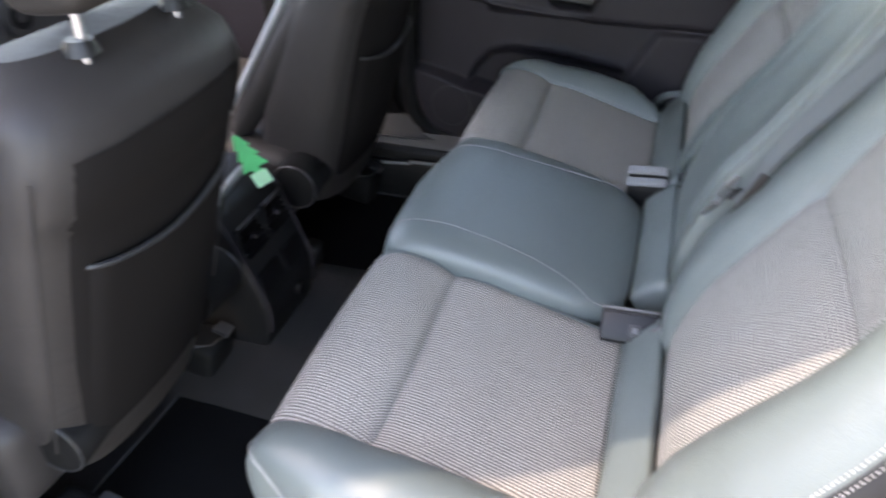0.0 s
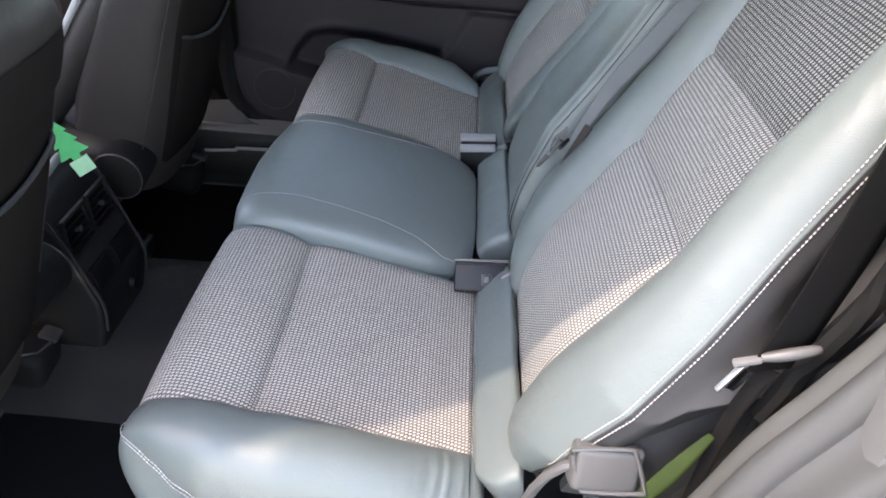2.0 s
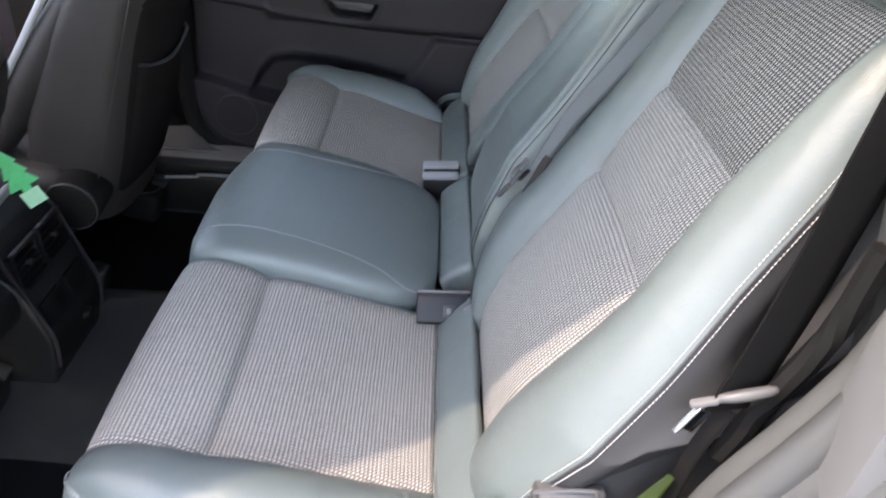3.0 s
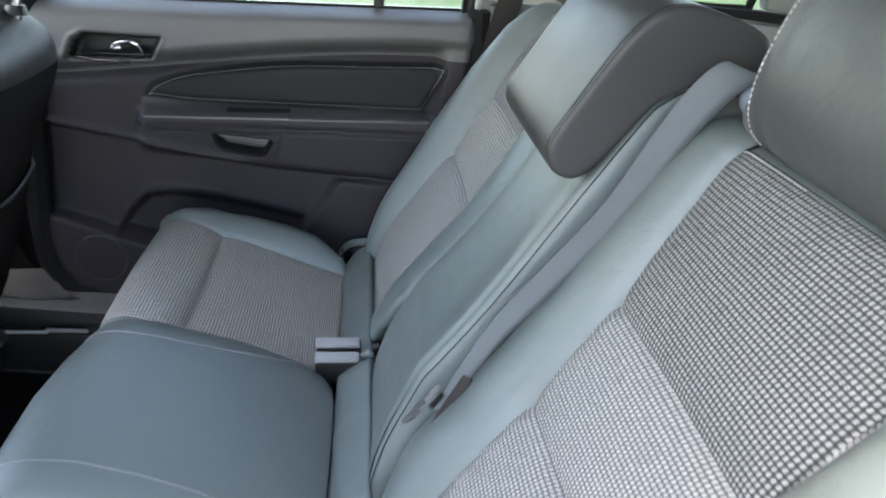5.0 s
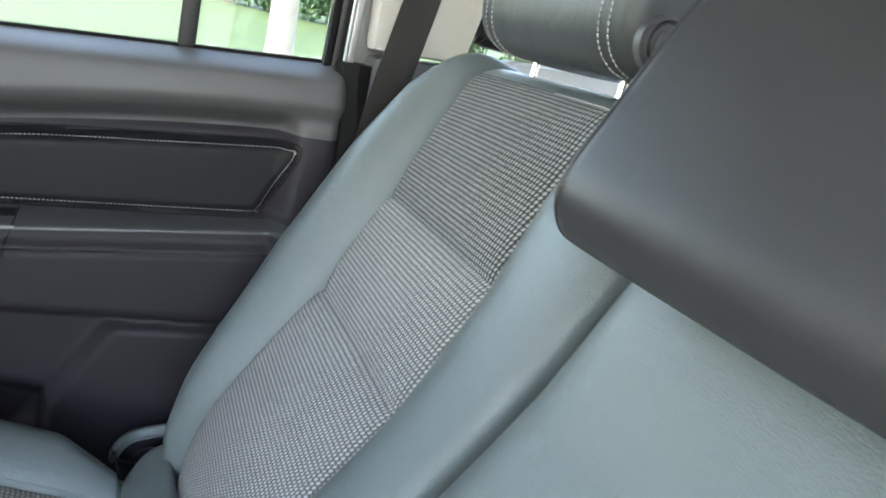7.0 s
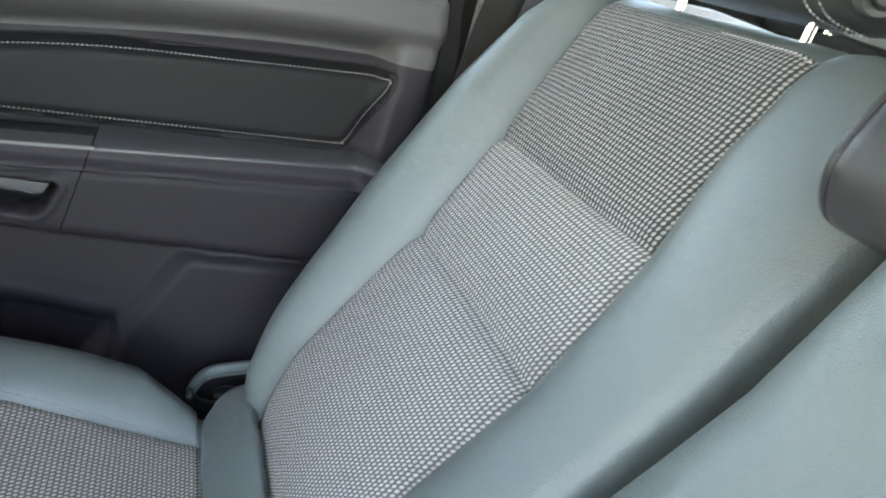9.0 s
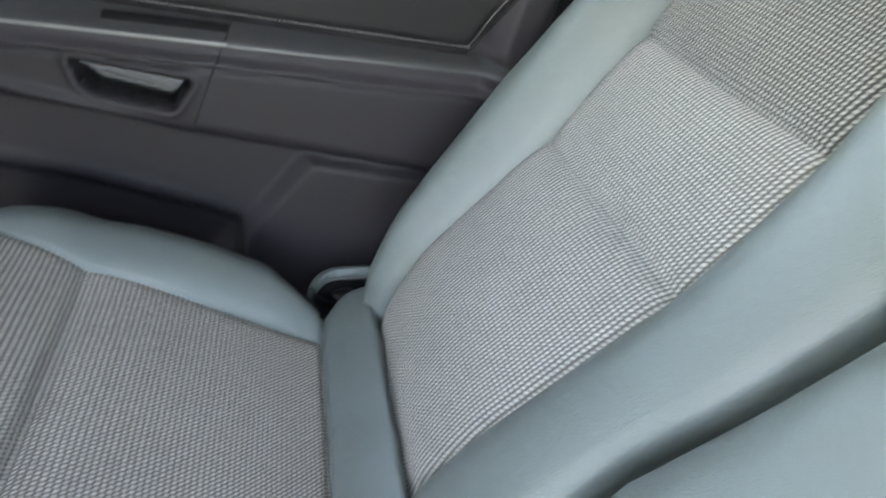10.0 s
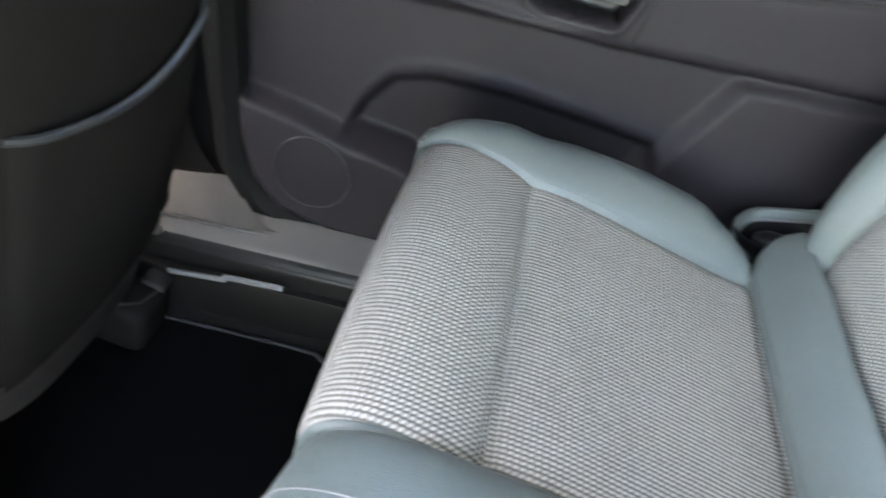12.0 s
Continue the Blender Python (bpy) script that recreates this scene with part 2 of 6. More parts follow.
def add_box(bm, size, m=None, bevel=0.004, seg=2):
    r = bmesh.ops.create_cube(bm, size=1.0)
    vs = r["verts"]
    bmesh.ops.scale(bm, vec=size, verts=vs)
    if bevel:
        es = list({e for v in vs for e in v.link_edges})
        g = bmesh.ops.bevel(bm, geom=es, offset=bevel, segments=seg, affect="EDGES", profile=0.6)
        vs = list({v for f in g["faces"] for v in f.verts} | {v for v in vs if v.is_valid})
    if m is not None:
        bmesh.ops.transform(bm, matrix=m, verts=vs)
    return vs


def box(name, size, m, material, parent=None, label="", bevel=0.004, seg=2):
    bm = bmesh.new()
    add_box(bm, size, m, bevel, seg)
    return part(name, bm, material, parent, label)


def between(lo, hi):
    """Size and pose of a box between two corners."""
    lo, hi = Vector(lo), Vector(hi)
    return hi - lo, Matrix.Translation((lo + hi) / 2)


def slab(name, lo, hi, material, parent=None, label="", bevel=0.004):
    size, m = between(lo, hi)
    return box(name, size, m, material, parent, label, bevel)


def prism(name, outline, axis, lo, hi, material, parent=None, label="", bevel=0.003, seg=2):
    """An outline in the plane across the axis, drawn out from lo to hi, with rounded edges."""
    bm = bmesh.new()
    def at(p, h):
        return {"x": (h, p[0], p[1]), "y": (p[0], h, p[1]), "z": (p[0], p[1], h)}[axis]
    vs = [bm.verts.new(at(p, lo)) for p in outline]
    f = bm.faces.new(vs)
    r = bmesh.ops.extrude_face_region(bm, geom=[f])
    top = [v for v in r["geom"] if isinstance(v, bmesh.types.BMVert)]
    d = Vector(at((0, 0), hi - lo))
    bmesh.ops.translate(bm, vec=d, verts=top)
    bmesh.ops.recalc_face_normals(bm, faces=bm.faces)
    if bevel:
        bmesh.ops.bevel(bm, geom=list(bm.edges), offset=bevel, segments=seg, affect="EDGES", profile=0.6, clamp_overlap=True)
    return part(name, bm, material, parent, label)


def ring(pts, k):
    """Smooth closed curve through the points."""
    n = len(pts)
    return catmull([*pts, *pts, *pts, pts[0]], k)[n * k : 2 * n * k]


def catmull(pts, k):
    """Smooth curve through the points, k samples for each stretch; point i lies at sample i * k."""
    p = np.asarray(pts, float)
    q = np.vstack([2 * p[0] - p[1], p, 2 * p[-1] - p[-2]])
    out = []
    for i in range(1, len(q) - 2):
        for s in range(k):
            t = s / k
            a, b, c, d = q[i - 1], q[i], q[i + 1], q[i + 2]
            out.append(0.5 * (2 * b + (c - a) * t + (2 * a - 5 * b + 4 * c - d) * t * t + (3 * b - a - 3 * c + d) * t ** 3))
    out.append(p[-1])
    return np.array(out)


def add_tube(bm, line, r, sides=8, close=False):
    line = [Vector(p) for p in line]
    rings, n = [], len(line)
    up = Vector((0.13, 0.2, 0.97)).normalized()
    for i, p in enumerate(line):
        a = line[(i - 1) % n] if close or i else line[i]
        b = line[(i + 1) % n] if close or i < n - 1 else line[i]
        t = (b - a).normalized()
        u = t.cross(up)
        u = u.normalized() if u.length > 1e-4 else Vector((1, 0, 0))
        w = t.cross(u)
        rr = r[i] if isinstance(r, (list, tuple, np.ndarray)) else r
        rings.append([bm.verts.new(p + rr * (math.cos(2 * math.pi * k / sides) * u + math.sin(2 * math.pi * k / sides) * w)) for k in range(sides)])
    for i in range(n if close else n - 1):
        a, b = rings[i], rings[(i + 1) % n]
        for k in range(sides):
            bm.faces.new((a[k], a[(k + 1) % sides], b[(k + 1) % sides], b[k]))
    if not close:
        bm.faces.new(rings[0][::-1]), bm.faces.new(rings[-1])


def tube(name, line, r, material, parent=None, label="", sides=8, close=False):
    bm = bmesh.new()
    add_tube(bm, line, r, sides, close)
    bmesh.ops.recalc_face_normals(bm, faces=bm.faces)
    return part(name, bm, material, parent, label)


def resample(line, pitch):
    line = np.asarray(line, float)
    s = np.r_[0, np.cumsum(np.linalg.norm(np.diff(line, axis=0), axis=1))]
    at = np.arange(0, s[-1], pitch)
    return np.stack([np.interp(at, s, line[:, k]) for k in range(3)], 1)


def stitching(name, lines, material, parent, label="", pitch=0.0052, length=0.0036, r=0.0008):
    """Rows of short raised thread along the given lines, joined into one mesh."""
    for line in lines:
        verts, faces = [], []
        p = resample(line, pitch)
        for i in range(len(p) - 1):
            a = p[i]
            t = p[i + 1] - p[i]
            t = t / (np.linalg.norm(t) + 1e-9)
            u = np.cross(t, (0.3, 0.2, 0.9))
            u /= np.linalg.norm(u) + 1e-9
            w = np.cross(t, u)
            base = len(verts)
            for end, q in ((a, 0.6), (a + t * length * 0.5, 1.25), (a + t * length, 0.6)):
                for k in range(4):
                    ang = math.pi / 2 * k
                    verts.append(end + r * q * (math.cos(ang) * u + math.sin(ang) * w))
            for ring in range(2):
                for k in range(4):
                    o = base + 4 * ring
                    faces.append((o + k, o + (k + 1) % 4, o + 4 + (k + 1) % 4, o + 4 + k))
            faces += [(base + 3, base + 2, base + 1, base), (base + 8, base + 9, base + 10, base + 11)]
        me = bpy.data.meshes.new(name)
        me.from_pydata([tuple(v) for v in verts], [], faces)
        me.polygons.foreach_set("use_smooth", [True] * len(faces))
        me.update()
        put(name, me, material, parent, label)


def ribbon(name, line, wide, width, thick, material, parent=None, label=""):
    """A flat strap along a line; wide gives its crosswise direction at each point."""
    line = np.asarray(line, float)
    wide = np.asarray(wide, float)
    wide = wide / np.linalg.norm(wide, axis=1)[:, None]
    t = np.gradient(line, axis=0)
    nrm = np.cross(t, wide)
    nrm /= np.linalg.norm(nrm, axis=1)[:, None]
    h, q = np.broadcast_to(np.asarray(width, float) / 2, len(line))[:, None], thick / 2
    prof = [(-1, -1), (-0.97, 0.9), (-0.5, 1), (0, 1), (0.5, 1), (0.97, 0.9), (1, -1), (0.5, -1), (-0.5, -1), (-1, -1)]
    pts = np.stack([line + a * h * wide + b * q * nrm for a, b in prof], 1)
    return sheet(name, pts, material, parent, label)


def smooth01(x):
    x = np.clip(x, 0, 1)
    return x * x * (3 - 2 * x)


def poly_distance(px, pz, poly):
    """Signed distance to a polygon, below zero inside."""
    poly = np.asarray(poly, float)
    best = np.full(px.shape, 1e9)
    inside = np.zeros(px.shape, bool)
    for i in range(len(poly)):
        a, b = poly[i], poly[(i + 1) % len(poly)]
        e = b - a
        t = np.clip(((px - a[0]) * e[0] + (pz - a[1]) * e[1]) / (e @ e), 0, 1)
        best = np.minimum(best, np.hypot(px - a[0] - t * e[0], pz - a[1] - t * e[1]))
        cross = (a[1] > pz) != (b[1] > pz)
        with np.errstate(divide="ignore", invalid="ignore"):
            xi = a[0] + (pz - a[1]) * e[0] / (e[1] if e[1] else 1e-9)
        inside ^= cross & (px < xi)
    return np.where(inside, -best, best)


def pillow(profile, centre, y, d, shrink):
    """Points of a stuffed form: a side profile (x, z), moved out by d along its normal and drawn to the centre by shrink, at breadth y."""
    profile = np.asarray(profile, float)
    t = np.gradient(profile, axis=0)
    t /= np.linalg.norm(t, axis=1)[:, None]
    nrm = np.stack([-t[:, 1], t[:, 0]], 1)
    p = profile[:, None, :] + nrm[:, None, :] * d[..., None]
    c = np.asarray(centre, float)
    p = c + (p - c) * (1 - shrink)[..., None]
    return np.stack([p[..., 0], y, p[..., 1]], -1)


def arc_uv(pts):
    """UV in metres: across and along the surface."""
    du = np.linalg.norm(np.diff(pts, axis=0), axis=2).mean(1)
    v = np.r_[0, np.cumsum(du)]
    return np.stack([pts[..., 1], np.broadcast_to(v[:, None], pts.shape[:2])], -1)

# ---- the shell of the car ----
FLOOR_Z = 0.0


def build_shell():
    floor = slab("floor", (-1.7, -0.72, -0.05), (2.0, 0.72, FLOOR_Z), CARPET, bevel=0)
    tagged(floor, "black carpeted car floor in the rear footwell", "floor", kind="structure")
    # centre tunnel
    prof = [(-0.30, -0.01), (-0.24, 0.01), (-0.17, 0.045), (-0.10, 0.056), (0, 0.058), (0.12, 0.056), (0.19, 0.045), (0.26, 0.01), (0.32, -0.01)]
    p = catmull(prof, 5)
    xs = np.linspace(-1.3, 0.1, 40)
    pts = np.stack([np.stack([np.full(len(p), x), p[:, 0], p[:, 1] + 0.002 * np.sin(9 * x + 14 * p[:, 0])], 1) for x in xs])
    t = sheet("floor_tunnel", pts, CARPET)
    tagged(t, "low carpeted hump along the middle of the floor", "floor hump", kind="structure")
    # unseen roof; its near edge is shaped to cast the seat's shade line
    bm = bmesh.new()
    edge = [(-1.2, -0.93), (-0.628, -0.886), (-0.54, -0.8445), (-0.437, -0.774), (-0.322, -0.681), (-0.256, -0.673), (-0.10, -0.666), (0.018, -0.664), (0.142, -0.635), (0.26, -0.63), (0.60, -0.63), (0.70, -0.70), (2.1, -0.70), (2.1, 0.78), (-1.2, 0.78)]
    lo = [bm.verts.new((x, y, 1.30)) for x, y in edge]
    hi = [bm.verts.new((x, y, 1.34)) for x, y in edge]
    bm.faces.new(lo[::-1]), bm.faces.new(hi)
    n = len(edge)
    for i in range(n):
        bm.faces.new((lo[i], lo[(i + 1) % n], hi[(i + 1) % n], hi[i]))
    tagged(part("ceiling", bm, HEADLINING, smooth=False), "unseen pale headlining, near edge shaped to shade the seat", "ceiling", kind="structure")
    # front bulkhead with dashboard height, rear wall
    w = slab("wall_front", (-1.75, -0.72, -0.05), (-1.65, 0.72, 0.75), BLACK, bevel=0.02)
    tagged(w, "dark bulkhead under the windscreen", "wall", kind="structure")
    w = slab("wall_rear", (1.95, -0.72, -0.05), (2.02, 0.72, 0.85), TRIM_GREY, bevel=0.02)
    tagged(w, "grey trim below the rear window", "wall", kind="structure")


build_shell()


def build_far_side():
    # sill: silver shut face, dark inner step
    prof = [(0.600, -0.02), (0.600, 0.135), (0.604, 0.158), (0.612, 0.167), (0.624, 0.1705), (0.645, 0.172), (0.670, 0.172), (0.695, 0.170), (0.72, 0.15), (0.76, 0.13)]
    p = catmull(prof, 4)
    xs = np.linspace(-0.95, 0.50, 30)
    i = 4 * 3
    sill = thing("sill", "silver painted door sill with a dark inner edge", "door sill", (0, 0.66, 0), kind="structure")
    inner = np.stack([np.stack([np.full(i + 1, x), p[: i + 1, 0], p[: i + 1, 1]], 1) for x in xs])
    sheet("inner_edge", inner, BLACK, sill, "dark plastic inner edge")
    top = np.stack([np.stack([np.full(len(p) - i, x), p[i:, 0], p[i:, 1]], 1) for x in xs])
    sheet("sill_plate", top, SILL_PAINT, sill)
    # B pillar trim, flaring into the sill
    zs = np.linspace(0.206, 1.3, 40)
    ys = np.linspace(0, 1, 12)
    rows = []
    for z in zs:
        flare = 0.045 * math.exp(-(z - 0.206) / 0.05)
        rows.append([(-0.80 + (0.318 + flare) * a, 0.665 + 0.045 * a ** 4 + 0.02 * (z - 0.165) + 0, z) for a in ys])
    bp = sheet("b_pillar", rows, PILLAR_TRIM)
    tagged(bp, "dark plastic pillar trim beside the front seat", "pillar", kind="structure")
    w = slab("pillar_backing", (-0.82, 0.735, 0.10), (-0.39, 0.76, 1.30), BLACK, bevel=0.004)
    tagged(w, "dark inner face of the pillar behind the seal", "pillar", kind="structure")
    # the shut face rises from a crease in the sill to the pillar trim
    rows = []
    for q in np.linspace(0, 1, 10):
        lift = 0.0015 + 0.040 * q ** 1.1
        end = -0.325 - 0.085 * q ** 0.7
        rows.append([(-0.80 + (end + 0.80) * a, 0.640 + 0.052 * q + 0.014 * smooth01(np.array((a - 0.80) / 0.2)), 0.172 + lift * (1 - 0.5 * float(smooth01(np.array((a - 0.90) / 0.1))) * (1 - q))) for a in np.linspace(0, 1, 24)])
    # darker grey than the sill plate, for the shade on this face
    sc = sheet("sill_corner", rows, JAMB_GREY)
    tagged(sc, "grey painted corner of sill and pillar, darkened for shade", "door sill", kind="structure")
    # the highlight along the crease, laid on as a thin metal tube
    tube("crease", [(x, 0.6385 + 0.004 * max(0.0, (x + 0.40) / 0.07), 0.1745) for x in np.linspace(-0.78, -0.335, 20)], [0.0026] * 16 + [0.0022, 0.0018, 0.0012, 0.0006], BRUSHED, sc, "bright tube for the highlight on the crease", sides=8)
    # unseen near side ahead of the doorway, added to keep sun off the front seat
    w = prism("b_pillar_near", [(-0.86, -0.79), (-0.52, -0.79), (-0.50, -0.73), (-0.86, -0.70)], "z", -0.05, 1.30, BLACK, bevel=0.01)
    tagged(w, "unseen dark pillar added to shade the near front seat", "pillar", kind="structure")
    w = slab("wall_side_near", (-1.7, -0.78, -0.05), (-0.861, -0.74, 0.85), DOOR_PLASTIC, bevel=0.005)
    tagged(w, "unseen front door wall added to shade the front seat", "wall", kind="structure")
    # unseen slab in the opened rear door's place, added to block light beside the front seat
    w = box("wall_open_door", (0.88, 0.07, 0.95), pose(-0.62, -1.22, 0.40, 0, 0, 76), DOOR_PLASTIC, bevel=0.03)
    tagged(w, "unseen slab for the opened rear door, added to block skylight", "wall", kind="structure")
    # side wall above and behind the rear door
    w = slab("wall_side_front", (-1.7, 0.72, -0.05), (-0.75, 0.76, 0.85), DOOR_PLASTIC, bevel=0.005)
    tagged(w, "dark front door trim beside the driving seat", "wall", kind="structure")


build_far_side()

DOOR_OUTLINE = [(-0.398, 0.795), (-0.402, 0.60), (-0.402, 0.30), (-0.385, 0.225), (-0.345, 0.178), (-0.27, 0.158), (-0.10, 0.152), (0.08, 0.16), (0.20, 0.20), (0.30, 0.28), (0.38, 0.40), (0.432, 0.52), (0.452, 0.66), (0.456, 0.80), (0.450, 0.878)]
INSERT = [(-0.192, 0.632), (-0.178, 0.655), (-0.13, 0.683), (-0.06, 0.703), (0.08, 0.733), (0.233, 0.752), (0.33, 0.763), (0.394, 0.769), (0.402, 0.762), (0.399, 0.744), (0.374, 0.680), (0.365, 0.668), (0.350, 0.664), (0.10, 0.645), (-0.10, 0.631)]
CUP = [(-0.062, 0.574), (0.060, 0.574), (0.066, 0.570), (0.052, 0.537), (0.044, 0.532), (-0.036, 0.537), (-0.05, 0.545)]
HANDLE_DISH = [(-0.33, 0.690), (-0.315, 0.735), (-0.295, 0.750), (-0.152, 0.760), (-0.150, 0.752), (-0.172, 0.708), (-0.18, 0.702)]
SPEAKER_BOX = [(-0.46, 0.375), (-0.375, 0.362), (-0.31, 0.347), (-0.24, 0.325), (-0.17, 0.312), (-0.12, 0.29), (-0.06, 0.20), (-0.04, 0.10), (-0.46, 0.10)]


def door_top(x):
    """Height of the window line, which rises to the rear."""
    return 0.878 - 0.10 * (0.446 - x)


def shoulder_line(x):
    """Lower edge of the overhanging shoulder."""
    return 0.7313 + 0.1978 * x + (-0.0699) * x ** 2 + (-0.1744) * x ** 3


def ledge_line(x):
    """The crease along the front of the arm ledge, rising to the rear."""
    return 0.598 + 0.0985 * (x + 0.164)


def door_depth(x, z):
    """How far out (y) the inner face of the rear door lies."""
    y = np.full(x.shape, 0.712)
    # lower half sinks in
    seam = 0.508 + 0.10 * np.maximum(0, 0.05 - x)
    y += 0.012 * smooth01((seam - z) / 0.006)
    y -= 0.007 * np.exp(-((seam + 0.006 - z) / 0.006) ** 2)
    # bulge behind the slanting rib
    rib = 0.196 + (z - 0.505) * 0.56
    y -= 0.022 * smooth01((x - rib) / 0.028) * smooth01((seam - z) / 0.02) * smooth01((0.44 - x) / 0.10)
    # map pocket
    pocket = np.interp(x, [-0.40, -0.27, -0.235, -0.20, -0.15, -0.05, 0.05, 0.135, 0.16], [0.20, 0.30, 0.375, 0.415, 0.428, 0.424, 0.412, 0.398, 0.36])
    y += 0.032 * smooth01((pocket - z) / 0.03) * smooth01((0.15 - x) / 0.02)
    y -= 0.002 * np.exp(-((pocket + 0.008 - z) / 0.008) ** 2) * smooth01((0.15 - x) / 0.02)
    # loudspeaker housing
    s = poly_distance(x, z, SPEAKER_BOX)
    k = smooth01(-s / 0.018)
    y = y * (1 - k) + 0.688 * k
    # centre field and arm ledge
    run = smooth01((x + 0.215) / 0.03)
    under = 0.569 + 0.082 * (x + 0.192)
    y -= 0.018 * smooth01((z - 0.506) / 0.02) * smooth01((under + 0.023 - z) / 0.02) * run
    y -= 0.030 * smooth01((z - under) / 0.010) * smooth01((ledge_line(x) + 0.025 - z) / 0.026) * run
    y += 0.006 * np.exp(-((z - under - 0.001) / 0.004) ** 2) * run
    # padded insert
    s = poly_distance(x, z, INSERT)
    y -= 0.010 * smooth01(-s / 0.014)
    y += 0.004 * np.exp(-(s / 0.004) ** 2)
    # overhanging upper part: one full curve, undercut by a soft groove that runs out at the rear
    over = shoulder_line(x)
    deep = 0.25 + 0.75 * smooth01((0.415 - x) / 0.05)
    full = smooth01((z - over + 0.010) / 0.050)
    rise = np.clip((z - over) / (door_top(x) - over), 0, 1.05)
    behind = smooth01((x - 0.375) / 0.03) * smooth01((z - 0.60) / 0.06) * smooth01((over - z + 0.03) / 0.03)
    y -= 0.040 * full + 0.030 * behind * (1 - full)
    y += 0.016 * deep * np.exp(-((z - over + 0.002) / 0.015) ** 2)
    y += 0.014 * rise ** 2 + 0.036 * np.clip((rise - 0.70) / 0.32, 0, 1.1) ** 2.6
    # dishes
    s = poly_distance(x, z, CUP)
    y += 0.040 * smooth01(-s / 0.008)
    y -= 0.004 * np.exp(-((s - 0.003) / 0.003) ** 2)
    s = poly_distance(x, z, HANDLE_DISH)
    y += 0.035 * smooth01(-s / 0.010)
    y -= 0.003 * np.exp(-((s - 0.004) / 0.003) ** 2)
    # rounded rim
    s = poly_distance(x, z, DOOR_OUTLINE)
    y += 0.030 * np.clip((s + 0.020) / 0.022, 0, 1.2) ** 2
    return y


def build_door():
    door = thing("rear_door", "closed rear car door lined in black plastic with padded insert", "car door", (0.02, 0.74, 0.15))
    # the rows of the lining follow the shoulder's lower edge
    xs = np.arange(-0.415, 0.4641, 0.0042)
    cut = 150
    gx, gw = np.meshgrid(xs, np.r_[np.linspace(0, 1, cut + 1), np.linspace(1, 2, 47)[1:]], indexing="ij")
    foot = shoulder_line(gx) - 0.006
    gz = np.where(gw <= 1, 0.145 + (foot - 0.145) * gw, foot + (door_top(gx) + 0.002 - foot) * (gw - 1))
    gy = door_depth(gx, gz)
    pts = np.stack([gx, gy, gz], -1)
    cx, cz = gx[:-1, :-1] + 0.0021, (gz[:-1, :-1] + gz[:-1, 1:]) / 2
    inside = poly_distance(cx, cz, DOOR_OUTLINE) < 0.004
    ins = poly_distance(cx, cz, INSERT) < 0
    dish = (poly_distance(cx, cz, CUP) < -0.004) | (poly_distance(cx, cz, HANDLE_DISH) < -0.004)
    upper = np.arange(cz.shape[1])[None, :] >= cut
    sheet("door_lining", pts, DOOR_PLASTIC, door, "black grained plastic lining", keep=inside & ~ins & ~dish & ~upper)
    lx = np.linspace(-0.200, 0.425, 150)
    lo, hi = ledge_line(lx) - 0.002, np.interp(lx, [-0.2, -0.10, 0.10, 0.350, 0.365, 0.425], [0.628, 0.629, 0.643, 0.662, 0.666, 0.668])
    lz = lo[:, None] + (hi - lo)[:, None] * np.linspace(0, 1, 12)[None]
    lu = np.repeat(lx[:, None], 12, 1)
    sheet("arm_ledge", np.stack([lu, door_depth(lu, lz) - 0.0007, lz], -1), LEDGE, door, "smooth dark grey arm ledge")
    # the shoulder's paler colour stands for light from the window
    sheet("door_shoulder", pts, LIT_DOOR_TOP, door, "soft upper shoulder, coloured lighter for the window light", keep=inside & upper & ~dish)
    panel = sheet("padded_insert", pts, DOOR_PAD, door, "black padded leather insert", keep=inside & ins)
    sheet("dish", pts, BLACK, door, "dark pull dish and handle dish", keep=inside & dish)

    def on(poly, grow, lift):
        q = catmull([*poly, poly[0]], 6)
        h = 0.001
        out = np.stack([poly_distance(q[:, 0] + h, q[:, 1], poly) - poly_distance(q[:, 0] - h, q[:, 1], poly), poly_distance(q[:, 0], q[:, 1] + h, poly) - poly_distance(q[:, 0], q[:, 1] - h, poly)], 1)
        q = q + grow * out / (np.linalg.norm(out, axis=1)[:, None] + 1e-6)
        return np.stack([q[:, 0], door_depth(q[:, 0], q[:, 1]) - lift, q[:, 1]], 1)

    stitching("stitching", [on(INSERT, -0.0075, 0.0014)], PANEL_THREAD, panel, "grey thread", pitch=0.0045, length=0.0033, r=0.0007)
    tube("piping", on(INSERT, 0.001, 0.0003), 0.0012, DOOR_PAD, panel, "black piping round the insert", sides=6)
    # bright strip along the arm ledge, and a dark slot above it
    line = [(x, float(door_depth(np.array([x]), np.array([z]))[0]) - 0.001, z) for x, z in zip(np.linspace(-0.19, 0.096, 30), ledge_line(np.linspace(-0.19, 0.096, 30)) + 0.001)]
    ribbon("bright_strip", line, [(0, 0.25, 1)] * 30, 0.0035, 0.003, PALE_TRIM_GREY, door, "satin grey strip on the arm ledge")
    slot = [(x, float(door_depth(np.array([x]), np.array([z]))[0]) - 0.0005, z) for x, z in zip(np.linspace(-0.03, 0.095, 14), ledge_line(np.linspace(-0.03, 0.095, 14)) + 0.013)]
    ribbon("window_switch", slot, [(0, 0.6, 0.6)] * 14, 0.013, 0.003, GLOSS_BLACK, door, "black switch plate")
    seam = [(x, float(door_depth(np.array([x]), np.array([z]))[0]) - 0.0002, z) for x, z in zip(np.linspace(0.098, 0.069, 40), np.linspace(0.648, 0.515, 40))]
    tube("joint", seam, 0.0011, GLOSS_BLACK, door, sides=5)
